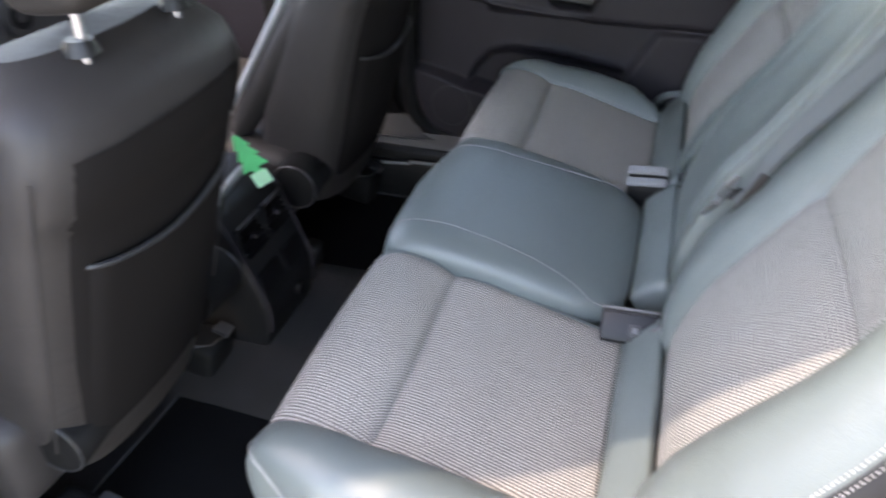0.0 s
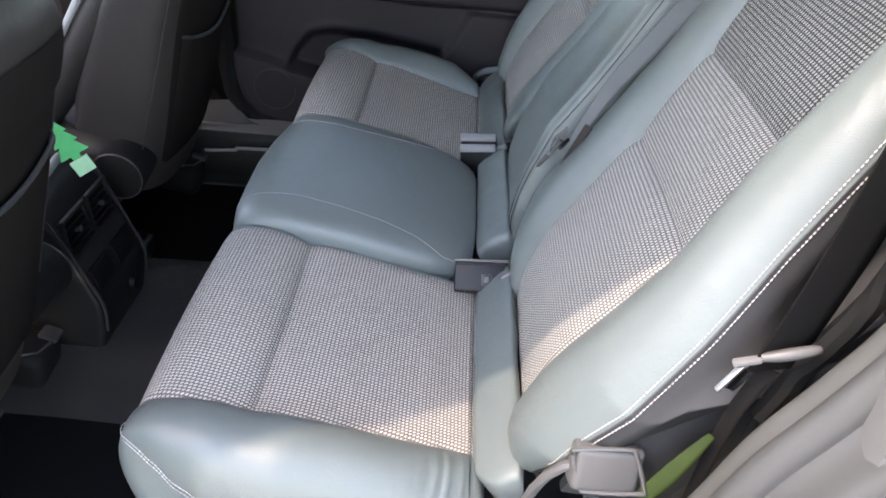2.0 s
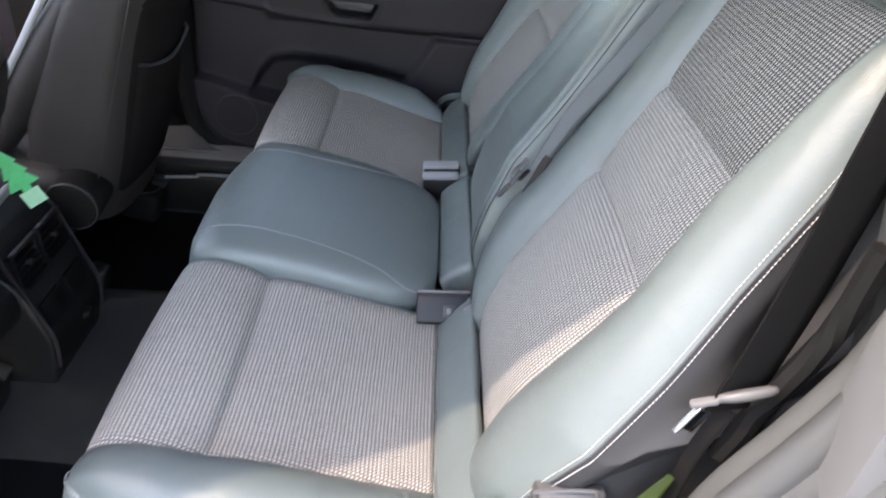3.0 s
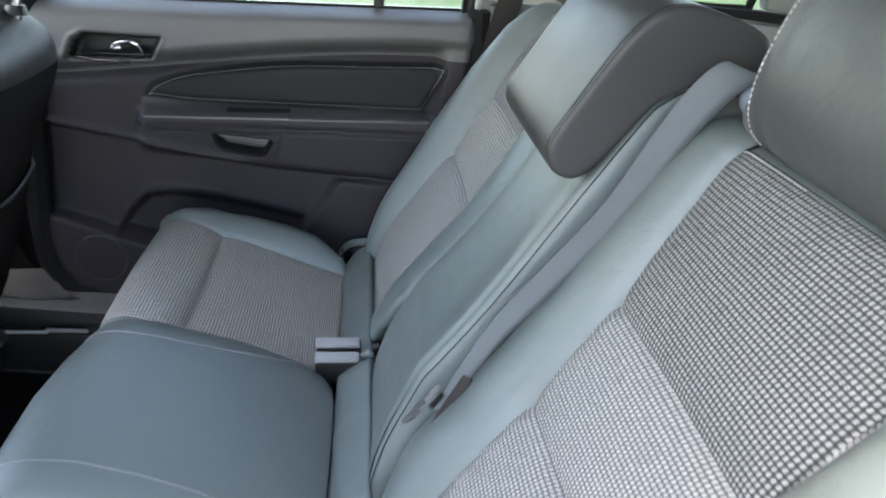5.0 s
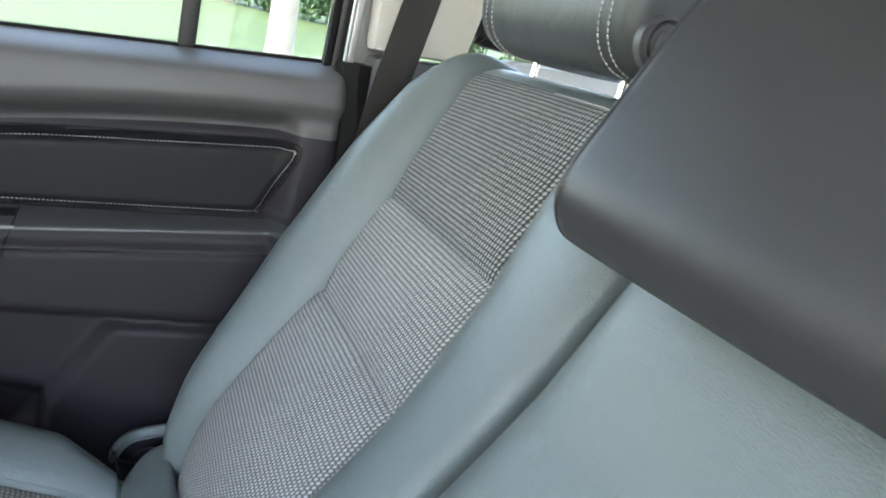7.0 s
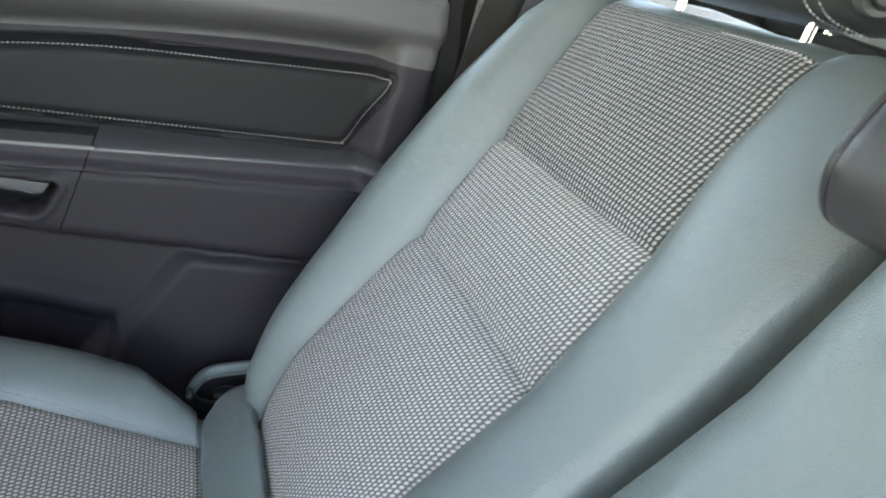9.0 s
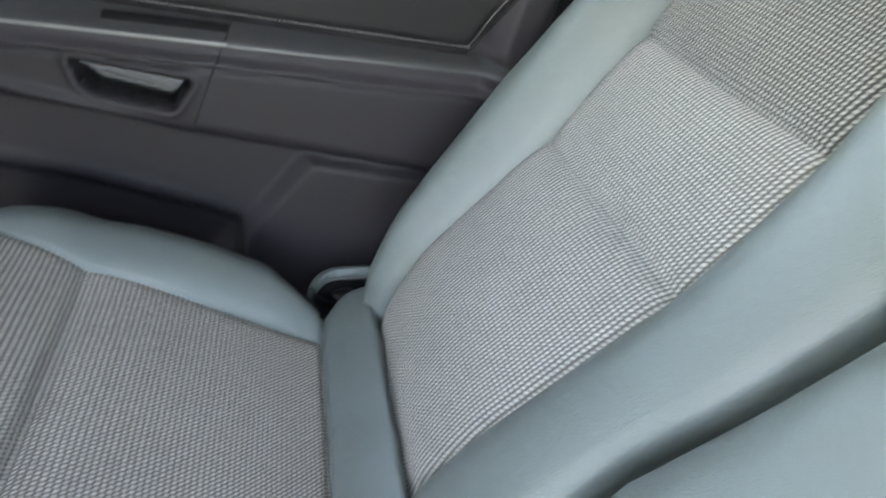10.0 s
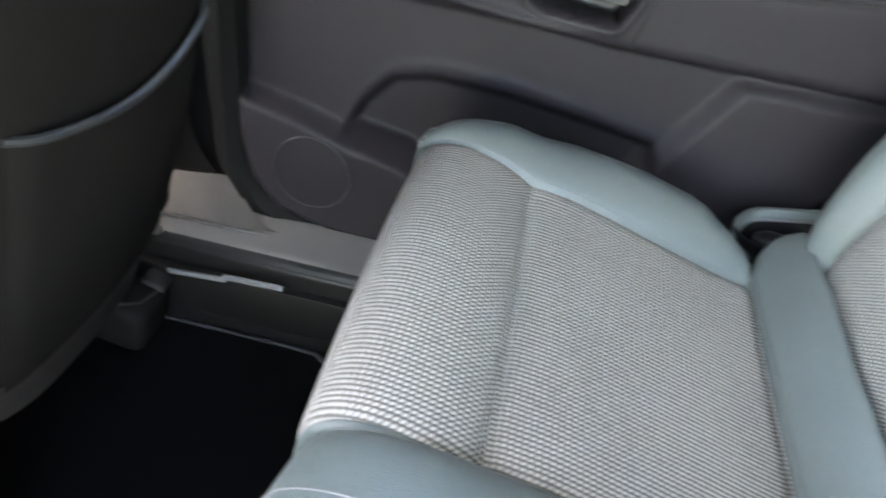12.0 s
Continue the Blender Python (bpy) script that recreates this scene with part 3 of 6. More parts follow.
    # bright edge in the pull dish
    prism("pull_lip", [(-0.05, 0.572), (0.056, 0.572), (0.05, 0.560), (-0.035, 0.566)], "y", 0.694, 0.699, MID_GREY, door, "grey lip of the pull dish", bevel=0.0015)
    # release handle
    h = thing_part("release_handle", door)
    bm = bmesh.new()
    add_tube(bm, catmull([(-0.245, 0.694, 0.727), (-0.232, 0.688, 0.735), (-0.214, 0.686, 0.739), (-0.200, 0.687, 0.737), (-0.193, 0.690, 0.728), (-0.190, 0.696, 0.717)], 5), [0.0045] * 8 + [0.0055] * 10 + [0.0045] * 8, 10)
    add_box(bm, (0.020, 0.010, 0.009), pose(-0.238, 0.692, 0.724, 0, -8, 6), 0.004, 3)
    part("lever", bm, CHROME, h, "bright metal release lever")
    tube("rim", [(-0.315, 0.690, 0.698), (-0.28, 0.683, 0.697), (-0.24, 0.681, 0.699), (-0.21, 0.683, 0.702)], 0.003, CHROME, h, "thin chrome rim")
    # loudspeaker
    a = np.linspace(0, 2 * math.pi, 49)
    cx, cz, r = -0.289, 0.264, 0.053
    rows = []
    for q in (0.0, 0.3, 0.6, 0.85, 0.95, 1.0, 1.02):
        lift = {0.95: 0.003, 1.0: 0.004, 1.02: 0.0}.get(q, 0.0035 + 0.002 * (1 - q))
        rows.append([(cx + r * q * math.cos(t), 0.6875 + (0.004 if q > 1 else 0) - lift, cz + r * q * 1.02 * math.sin(t)) for t in a])
    sp = sheet("speaker_grille", rows, DOOR_PLASTIC, door, "round black loudspeaker grille")
    tube("grille_ring", [(cx + r * 1.01 * math.cos(t), 0.6840, cz + r * 1.03 * math.sin(t)) for t in a[:-1]], 0.0010, LEDGE, sp, sides=6, close=True)
    # window frame and panes
    fr = thing_part("window_frame", door)
    slab("divider", (0.2435, 0.738, 0.81), (0.2645, 0.752, 1.30), BLACK, fr, "black divider between the panes", bevel=0.003)
    slab("rear_upright", (0.430, 0.728, 0.83), (0.446, 0.752, 1.30), BLACK, fr, "black rear upright", bevel=0.006)
    slab("rear_gasket", (0.421, 0.728, 0.83), (0.429, 0.750, 1.30), RUBBER, fr, bevel=0.002)
    slab("bright_bead", (0.449, 0.724, 0.86), (0.458, 0.736, 1.30), SILVER, fr, "thin silver bead", bevel=0.0012)
    slab("front_upright", (-0.41, 0.722, 0.78), (-0.375, 0.752, 1.30), BLACK, fr, bevel=0.004)
    prism("lower_gasket", [(-0.375, 0.785), (0.421, 0.865), (0.421, 0.879), (-0.375, 0.800)], "y", 0.738, 0.752, RUBBER, fr, bevel=0.003)
    slab("top_rail", (-0.41, 0.722, 1.24), (0.452, 0.752, 1.298), BLACK, fr, bevel=0.004)
    for lo, hi in ((-0.375, 0.2425), (0.2685, 0.4205)):
        pane = prism("pane", [(lo, 0.8805 - 0.10 * (0.421 - lo)), (hi, 0.8805 - 0.10 * (0.421 - hi)), (hi, 1.239), (lo, 1.239)], "y", 0.743, 0.747, GLASS, door, "clear window glass", bevel=0)
        pane.visible_shadow = False
    # outer skin behind the lining
    prism("outer_skin", [(-0.43, 0.02), (0.50, 0.02), (0.50, 0.872), (-0.43, 0.778)], "y", 0.765, 0.79, SILVER, door, "silver painted outer skin", bevel=0.004)
    # rubber seal round the door
    o = catmull(DOOR_OUTLINE, 6)
    c = np.array([0.02, 0.5])
    d = o - c
    o = c + d * (1 + 0.010 / np.linalg.norm(d, axis=1))[:, None]
    tube("door_seal", [(x, 0.710, z) for x, z in o], 0.026, RUBBER, door, "black rubber seal", sides=8)
    return door


def thing_part(name, parent):
    ob = new(name)
    ob.empty_display_size = 0.02
    ob.parent = parent
    return ob


build_door()


def build_rear_sides():
    """Pillars, quarter windows and side trim behind the second row, on both sides."""
    for s in (1, -1):
        def plate(name, outline, y0, y1, material, label, cat, bevel=0.006, kind="structure"):
            ob = prism(name, outline, "y", s * y0, s * y1, material, bevel=bevel)
            return tagged(ob, label, cat, kind=kind)
        if s < 0:
            plate("c_pillar_upper", [(0.492, 0.880), (0.62, 0.889), (0.66, 1.30), (0.46, 1.30)], 0.600, 0.613, TRIM_PALE, "pale upper pillar trim beside the open doorway", "pillar", 0.003)
            plate("c_pillar_lower", [(0.550, 0.62), (0.66, 0.62), (0.66, 0.879), (0.494, 0.877), (0.528, 0.750)], 0.600, 0.613, JAMB_GREY, "grey lower pillar trim beside the open doorway", "pillar", 0.003)
        plate("c_pillar_upper", [(0.470, 0.905), (0.60, 0.915), (0.665, 1.30), (0.45, 1.30)], 0.690, 0.735, TRIM_PALE, "pale upper pillar trim behind the rear door", "pillar", 0.012)
        plate("c_pillar_lower", [(0.475, 0.35), (0.66, 0.35), (0.66, 0.914), (0.60, 0.912), (0.472, 0.900)], 0.684, 0.735, TRIM_GREY, "grey lower pillar trim beside the rear seat", "pillar", 0.012)
        if s > 0:
            plate("door_jamb", [(0.454, 0.34), (0.52, 0.34), (0.52, 1.30), (0.454, 1.30)], 0.737, 0.80, SILL_PAINT, "satin grey painted shut face behind the rear door", "door jamb", 0.004)
        # front stretch of the trim, its sunlit look given by a paler colour
        plate("quarter_trim", [(0.661, -0.02), (0.955, -0.02), (0.955, 0.940), (0.80, 0.945), (0.661, 0.935)], 0.680, 0.735, SUNLIT_SIDE, "plastic side trim of the load space, paled as if sunlit", "side trim", 0.012)
        plate("quarter_trim_rear", [(0.957, -0.02), (1.95, -0.02), (1.95, 0.94), (0.957, 0.940)], 0.682, 0.735, SIDE_GREY, "grey plastic side trim of the load space", "side trim", 0.012)
        plate("window_ledge", [(0.90, 0.943), (1.95, 0.943), (1.95, 0.962), (1.03, 0.964), (0.90, 0.957)], 0.684, 0.735, RUBBER, "dark ledge under the rear side window", "ledge", 0.005)
        plate("d_pillar", [(1.035, 0.966), (1.95, 0.965), (1.95, 1.30), (0.99, 1.30), (1.022, 1.10)], 0.692, 0.735, SIDE_GREY, "grey-green rear pillar trim", "pillar", 0.012)
        win = thing("quarter_window", "fixed rear side window with a black edge", "window", (0.8, s * 0.72, 0.95), kind="structure")
        bm = bmesh.new()
        ring = catmull([(0.63, 0.952), (0.80, 0.950), (0.98, 0.960), (1.010, 0.976), (1.003, 1.10), (0.96, 1.27), (0.70, 1.27), (0.665, 1.15), (0.625, 0.97), (0.63, 0.952)], 5)[:-1]
        add_tube(bm, [(x, s * 0.715, z) for x, z in ring], 0.009, 6, True)
        part("window_gasket", bm, RUBBER, win, "black rubber edge")
        g = slab("pane", (0.60, s * 0.722 if s > 0 else -0.726, 0.94), (1.03, 0.726 if s > 0 else -0.722, 1.30), GLASS, win, "clear window glass", bevel=0)
        g.visible_shadow = False


build_rear_sides()

# ---- the second row ----
CUSHION_KNOTS = [(-0.085, 0.17), (-0.106, 0.23), (-0.124, 0.30), (-0.133, 0.350), (-0.134, 0.394), (-0.123, 0.429), (-0.092, 0.445), (-0.045, 0.440), (-0.002, 0.424),
                 (0.045, 0.416), (0.10, 0.401), (0.165, 0.383), (0.215, 0.369), (0.236, 0.366), (0.239, 0.379), (0.252, 0.3945), (0.272, 0.4105), (0.286, 0.4135), (0.293, 0.385), (0.300, 0.25), (0.28, 0.17)]
BACK_KNOTS = [(0.325, 0.300), (0.303, 0.345), (0.294, 0.385), (0.294, 0.415), (0.299, 0.446), (0.318, 0.498), (0.345, 0.547), (0.375, 0.598), (0.404, 0.648), (0.432, 0.702), (0.460, 0.760), (0.485, 0.812),
              (0.508, 0.858), (0.524, 0.890), (0.540, 0.908), (0.566, 0.917), (0.600, 0.914), (0.622, 0.895), (0.625, 0.86), (0.58, 0.70), (0.50, 0.50), (0.44, 0.34), (0.38, 0.29)]
BACK_KNOTS = [(x + 0.014 * min(1, max(0, (z - 0.5) / 0.4)), z + 0.006 * min(1, max(0, (z - 0.6) / 0.3))) for x, z in BACK_KNOTS]
K = 12


def edge_offset(dist, depth=0.0045, reach=0.006):
    """The dip of the surface along a sewn seam."""
    return -depth * np.exp(-(dist / reach) ** 2)


def roll_points(prof, lo, hi, slant=0.0):
    """The stuffed roll between cushion and backrest, with closed round ends; the front of its outer end may slant in."""
    ends = [(0.0, 1.0), (0.0, 0.35), (0.0012, 0.12), (0.004, 0.035), (0.009, 0.008)]
    cols = [(lo + a, k) for a, k in ends] + [(q, 0.0) for q in np.linspace(lo + 0.018, hi - 0.018, 14)] + [(hi - a, k) for a, k in ends[::-1]]
    n = len(prof)
    y = np.stack([np.full(n, a) for a, k in cols], 1)
    y -= slant * (1 - smooth01(np.arange(n) / (2.6 * K)))[:, None] * np.clip((y - lo) / (hi - lo) * 4 - 3, 0, 1)
    wave = 0.0012 * np.sin(41 * y + 1.3) + 0.0008 * np.sin(97 * y)
    k = np.stack([np.full(n, b) for a, b in cols], 1)
    return pillow(prof, (0.285, 0.31), y, wave * (k < 0.05), k)


def build_outer_seat(s, side):
    who = "beside the open door" if s < 0 else "beside the closed door"
    seat = thing("rear_seat", f"grey leather rear seat with woven cloth panels {who}", "car seat", (0.25, s * 0.40, 0.17), group="rear seats")

    # cushion
    knots = [((x * side["nose"] if x < -0.03 else x) + side["shift"] * min(1, max(0, (0.2 - x) / 0.22)), z + side["sink"]) for x, z in CUSHION_KNOTS]
    prof = catmull(knots, K)
    seam, back = 8 * K, 13 * K
    # the bolsters run on without the dip of the seam
    plain = catmull([*knots[:7], *[(knots[i][0], knots[i][1] + q) for i, q in ((7, 0.003), (8, 0.006), (9, 0.005), (10, 0.003))], *knots[11:]], K)
    yc = np.interp(prof[:, 0], [-0.13, 0.0, 0.236], side["cushion"])
    y0 = side["cloth_in"]
    inner = [(y0 - 0.0098, 0, 1.0), (y0 - 0.0094, 0, 0.30), (y0 - 0.0085, 0, 0.10), (y0 - 0.0065, -0.004, 0.02), (y0 - 0.003, -0.002, 0.0)]
    cloth_f = np.r_[0, 0.012, 0.03, 0.06, np.linspace(0.1, 0.9, 13), 0.94, 0.97, 0.988, 1]
    outer = [(0.003, 0.002, 0), (0.008, 0.007, 0), (0.020, 0.016, 0), (0.038, 0.023, 0), (0.056, 0.025, 0), (0.074, 0.020, 0), (0.090, 0.008, 0), (0.101, -0.010, 0), (0.107, -0.030, 0.0), (0.108, -0.042, 0.01), (0.108, -0.060, 0.03), (0.104, -0.080, 0.08), (0.10, -0.09, 0.3), (0.098, -0.09, 1.0)]
    n = len(prof)
    hump = np.interp(np.arange(n), [0, 4 * K, 5.5 * K, 7 * K, 9 * K, 10 * K, 11 * K, 12 * K, 13 * K, 14 * K, n], [0.08, 0.10, 0.24, 0.58, *side["swell"], 0.10, 0.0])
    sewn = edge_offset(np.arange(n) - seam, 0.0070, 1.5) + edge_offset(np.arange(n) - seam, 0.0024, 5.0)
    dip = sewn + edge_offset(np.arange(n) - back, 0.010, 2.0)
    # the drop of the outer edge fades towards the nose
    low = np.interp(np.arange(n), [0, 3 * K, 4 * K, 5 * K, 6.5 * K, 11 * K, 12.2 * K, 13 * K, n], [0.55, 0.62, 0.72, 0.84, 1.0, 1.0, 0.5, 0.2, 0.2])
    # gathers where the bolster is drawn down at its rear end
    folds = -0.0016 * (s < 0) * (np.sin(prof[:, 0] * 390) + 0.6 * np.sin(prof[:, 0] * 611)) * np.exp(-((prof[:, 0] - 0.196) / 0.022) ** 2)
    ys, ds, sh = [], [], []
    for y, d, k in inner:
        ys.append(np.full(n, y)), ds.append(np.full(n, d) + dip), sh.append(np.full(n, k))
    for f in cloth_f:
        y = y0 + (yc - y0) * f
        dist = np.minimum(y - y0, yc - y)
        crown = 0.004 * np.sin(math.pi * f) * np.where(np.arange(n) < seam, 1.0, 0.2) - 0.006 * math.sin(math.pi * f) * (np.arange(n) > seam) * (np.arange(n) < back)
        ys.append(y), ds.append(edge_offset(dist, 0.004, 0.005) + dip * (0.30 + 0.70 * math.sin(math.pi * min(1.0, 0.02 + 0.96 * f)) ** 0.5) + crown), sh.append(np.zeros(n))
    even_edge = np.interp(prof[:, 0], [-0.13, 0.236], [side["rim"], side["cushion"][2]]) - 0.008
    for a, d, k in outer:
        wide = np.interp(prof[:, 0], [-0.134, -0.115, -0.085, -0.04, 0.03, 0.155, 0.236, 0.30], [0.58, 0.64, 0.74, 0.88, 1.0, 1.0, side["taper"], side["taper"]])
        ys.append(yc + a * wide + (even_edge - yc) * min(1, a / 0.06)), ds.append((d * hump if d > 0 else d * low) + 0.3 * dip + folds * min(1.0, a / 0.03) * (a < 0.106)), sh.append(np.full(n, k))
    y, d, k = np.stack(ys, 1), np.stack(ds, 1), np.stack(sh, 1)
    pts = pillow(prof, (0.10, 0.28), y, d, k)
    even = pillow(plain, (0.10, 0.28), y, d - 0.3 * sewn[:, None], k)
    mix = smooth01((y - yc[:, None] + 0.030) / 0.045)[..., None]
    pts = pts * (1 - mix) + even * mix
    # the outer front corner is drawn back
    pull = 0.022 * np.clip((y - yc[:, None] - 0.03) / 0.09, 0, 1) ** 2
    pts[..., 0] += pull * np.clip((0.02 - pts[..., 0]) / 0.15, 0, 1)
    pts[..., 1] *= s
    c0, c1 = len(inner), len(inner) + len(cloth_f) - 1
    # the rear end of the bolster turns down beside the roll
    tail = [pts[: back + 1, c1:]]
    last = pts[back, c1:]
    for ahead, down, sink in ((0.005, 0.0, 0.001), (0.011, 0.0, 0.004), (0.016, 0.06, 0.009), (0.019, 0.30, 0.012), (0.020, 0.8, 0.012)):
        row = last.copy()
        row[:, 0] += ahead
        row[:, 2] += (0.30 - row[:, 2]) * down - sink
        tail.append(row[None])
    bolster = np.concatenate(tail)
    cushion = sheet("cushion", bolster, LEATHER, seat, "grey leather cushion bolster")
    sheet("inner_border", pts[: back + 1, : c0 + 1], LEATHER, cushion)
    uv = arc_uv(pts)
    sheet("front_cloth", pts[: seam + 1, c0 : c1 + 1], CLOTH, seat, "woven grey cloth panel", uv=uv[: seam + 1, c0 : c1 + 1])
    sheet("seat_cloth", pts[seam : back + 1, c0 : c1 + 1], CLOTH, seat, "woven grey cloth panel", uv=uv[seam : back + 1, c0 : c1 + 1])
    sheet("cushion_roll", roll_points(prof[back:], y0 - 0.007, side["roll"], 0.035) * (1, s, 1), LEATHER, seat, "grey leather roll behind the cushion")
    lines = [pts[3 * K : 12 * K, c1 + 1] + (0, 0, 0.0006)]
    stitching("seam_stitch", lines, DARK_THREAD, cushion, "grey thread", pitch=0.0042, length=0.003, r=0.0006)
    # the sewn edge leaves the cloth at the nose and sinks along the side
    edge = []
    for r in range(int(4.6 * K), int(12.8 * K)):
        q = np.interp(r, [4.6 * K, 5.0 * K, 5.6 * K, 6.4 * K, 7.4 * K], [4, 7, 9.3, 10.6, 11])
        j = min(int(q), 10)
        edge.append(pts[r, c1 + j] * (1 - (q - j)) + pts[r, c1 + j + 1] * (q - j))
    edge = np.array(edge)
    stitching("edge_stitch", [edge + (-0.0008, s * 0.0012, 0.0030), edge + (-0.0008, s * 0.0012, -0.0050)], THREAD, cushion, "pale stitching", pitch=0.0044, length=0.0034, r=0.0006)

    # backrest
    prof = catmull(BACK_KNOTS, K)
    n = len(prof)
    z = prof[:, 1]
    yi = np.interp(z, [0.36, 0.42, 0.50, 0.65, 0.76, 0.84, 0.90, 0.92], side["inner"])
    yo = np.interp(z, [0.36, 0.42, 0.65, 0.76, 0.90, 0.92], side["outer"])
    e_in = np.interp(z, [0.36, 0.40, 0.46, 0.52, 0.58, 0.64, 0.72, 0.9], side["in"])
    e_out = np.interp(z, [0.33, 0.40, 0.47, 0.56, 0.64, 0.72, 0.80, 0.87, 0.92], side["edge"])
    # behind the bolster the side stands upright
    if s < 0:
        e_out = np.maximum(e_out, np.interp(np.arange(n), [0, 16.5 * K, 18.5 * K, n], [0, 0, 0.596, 0.596]))
    low, mid, top = 8 * K, 10 * K, 14 * K
    f_in = [(0.0, 0.0, 1.0), (0.0, 0.0, 0.35), (0.008, 0.0, 0.10), (0.025, 0.005, 0.02), (0.07, 0.010, 0), (0.20, 0.014, 0), (0.45, 0.016, 0), (0.65, 0.016, 0), (0.82, 0.011, 0), (0.93, 0.004, 0)]
    f_out = [(0.03, 0.003, 0), (0.08, 0.010, 0), (0.18, 0.021, 0), (0.32, 0.031, 0), (0.48, 0.036, 0), (0.64, 0.034, 0), (0.78, 0.026, 0), (0.89, 0.013, 0), (0.96, -0.001, 0.01), (1.0, -0.012, 0.05), (1.01, -0.014, 0.14), (1.015, 0, 0.35), (1.015, 0, 1.0)]
    if s < 0:
        # the inner bolster swells over the belt slot
        f_in = [(0.0, 0.0, 1.0), (0.0, 0.0, 0.35), (0.015, 0.0, 0.10), (0.04, 0.006, 0.02), (0.09, 0.012, 0), (0.20, 0.017, 0), (0.40, 0.019, 0), (0.62, 0.018, 0), (0.82, 0.012, 0), (0.93, 0.004, 0)]
    full = np.interp(z, [0.45, 0.56, 0.66, 0.78, 0.90], [0.76, 0.90, 1.25, 1.40, 1.2]) if s > 0 else np.ones(n)
    up = np.interp(np.arange(n), [0, 2 * K, 4 * K, 6 * K, 12 * K, 14 * K, 15.5 * K, n], [0.1, 0.45, 0.85, 1.0, 0.85, 0.45, 0.12, 0.0])
    rows = np.arange(n)
    ys, ds, sh = [], [], []
    for f, dd, kk in f_in:
        ys.append(e_in + (yi - e_in) * f), ds.append(np.where(dd > 0, dd * up, dd) * np.ones(n)), sh.append(np.full(n, kk))
    for f in cloth_f:
        yy = yi + (yo - yi) * f
        dist = np.minimum(yy - yi, yo - yy)
        crease = sum(-(0.013 if q == low else 0.009) * np.exp(-np.abs(rows - q) / np.where(rows > q, 5.5, 3.6)) * (0.75 - 0.20 * math.cos(2 * math.pi * f)) - 0.0025 * np.exp(-((rows - q) / 1.1) ** 2) for q in (low, mid))
        fill = 0.006 * np.sin(math.pi * np.clip((rows - mid) / (top - mid), 0, 1)) * math.sin(math.pi * f)
        ys.append(yy), ds.append(edge_offset(dist, 0.005, 0.008) + crease + fill), sh.append(np.zeros(n))
    for f, dd, kk in f_out:
        ys.append(yo + (e_out - yo) * f), ds.append(np.where(dd > 0, dd * up * full, dd) * np.ones(n)), sh.append(np.full(n, kk))
    y, d, k = np.stack(ys, 1), np.stack(ds, 1), np.stack(sh, 1)
    pts = pillow(prof, (0.49, 0.62), y, d, k)
    pts[..., 1] *= s
    c0, c1 = len(f_in), len(f_in) + len(cloth_f) - 1
    uv = arc_uv(pts)
    backrest = sheet("backrest", pts[:, c1 : c1 + 10], LEATHER, seat, "grey leather backrest bolster")
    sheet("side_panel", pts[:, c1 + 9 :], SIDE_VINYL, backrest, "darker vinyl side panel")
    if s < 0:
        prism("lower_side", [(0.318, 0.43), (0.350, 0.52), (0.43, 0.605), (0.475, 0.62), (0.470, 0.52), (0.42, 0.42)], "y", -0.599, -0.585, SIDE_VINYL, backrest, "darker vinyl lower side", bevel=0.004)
    sheet("inner_bolster", pts[:, : c0 + 1], LEATHER, backrest)
    sheet("rear_shell", pts[top:, c0 : c1 + 1], LEATHER, backrest)
    for name, a, b in (("lower_cloth", 0, low), ("middle_cloth", low, mid), ("upper_cloth", mid, top)):
        sheet(name, pts[a : b + 1, c0 : c1 + 1], UPPER_CLOTH if a == mid else BACK_CLOTH, seat, "darker woven cloth panel" if a == mid else "woven grey cloth panel", uv=uv[a : b + 1, c0 : c1 + 1])
    # two sewn rows on either side of the edge seam
    rows = slice(int(4.4 * K), 14 * K)
    edge = pts[rows, c1 + 9]
    across = pts[rows, c1 + 10] - pts[rows, c1 + 8]
    across /= np.linalg.norm(across, axis=1)[:, None]
    proud = np.array((-0.0006, s * 0.0009, 0.0006))
    stitching("edge_stitch", [edge - across * 0.0045 + proud, edge + across * 0.0045 + proud], THREAD, backrest, "pale stitching", pitch=0.0044, length=0.0033, r=0.0006)
    tube("edge_seam", edge[::3], 0.0009, DARK_LEATHER, backrest, sides=6)
    sewn = [pts[top - 2, c0 + 1 : c0 + 9] + (-0.001, 0, 0.001)]
    if s < 0:
        sewn.append(pts[11 * K : top + 1, c1 + 1] + (-0.0006, 0, 0.0006))
    if s < 0:
        tube("top_seam", pts[top - 2 : top + 2 * K : 3, c0] + (0, 0, 0.0006), 0.0012, BLACK, backrest, sides=6)
    stitching("seam_stitch", sewn, THREAD, backrest, "pale thread", pitch=0.0046, length=0.0034, r=0.0007)

    if s > 0:
        # the mirrored upholstery is turned right side out
        for ob in (seat.children[0], *seat.children[0].children, *seat.children[1:]):
            if ob.type == "MESH":
                ob.data.flip_normals()
        for ob in backrest.children:
            ob.data.flip_normals()
    # headrest on two posts
    hr = thing_part("headrest", seat)
    build_headrest(hr, s, side["head"], side["drop"])
    return seat


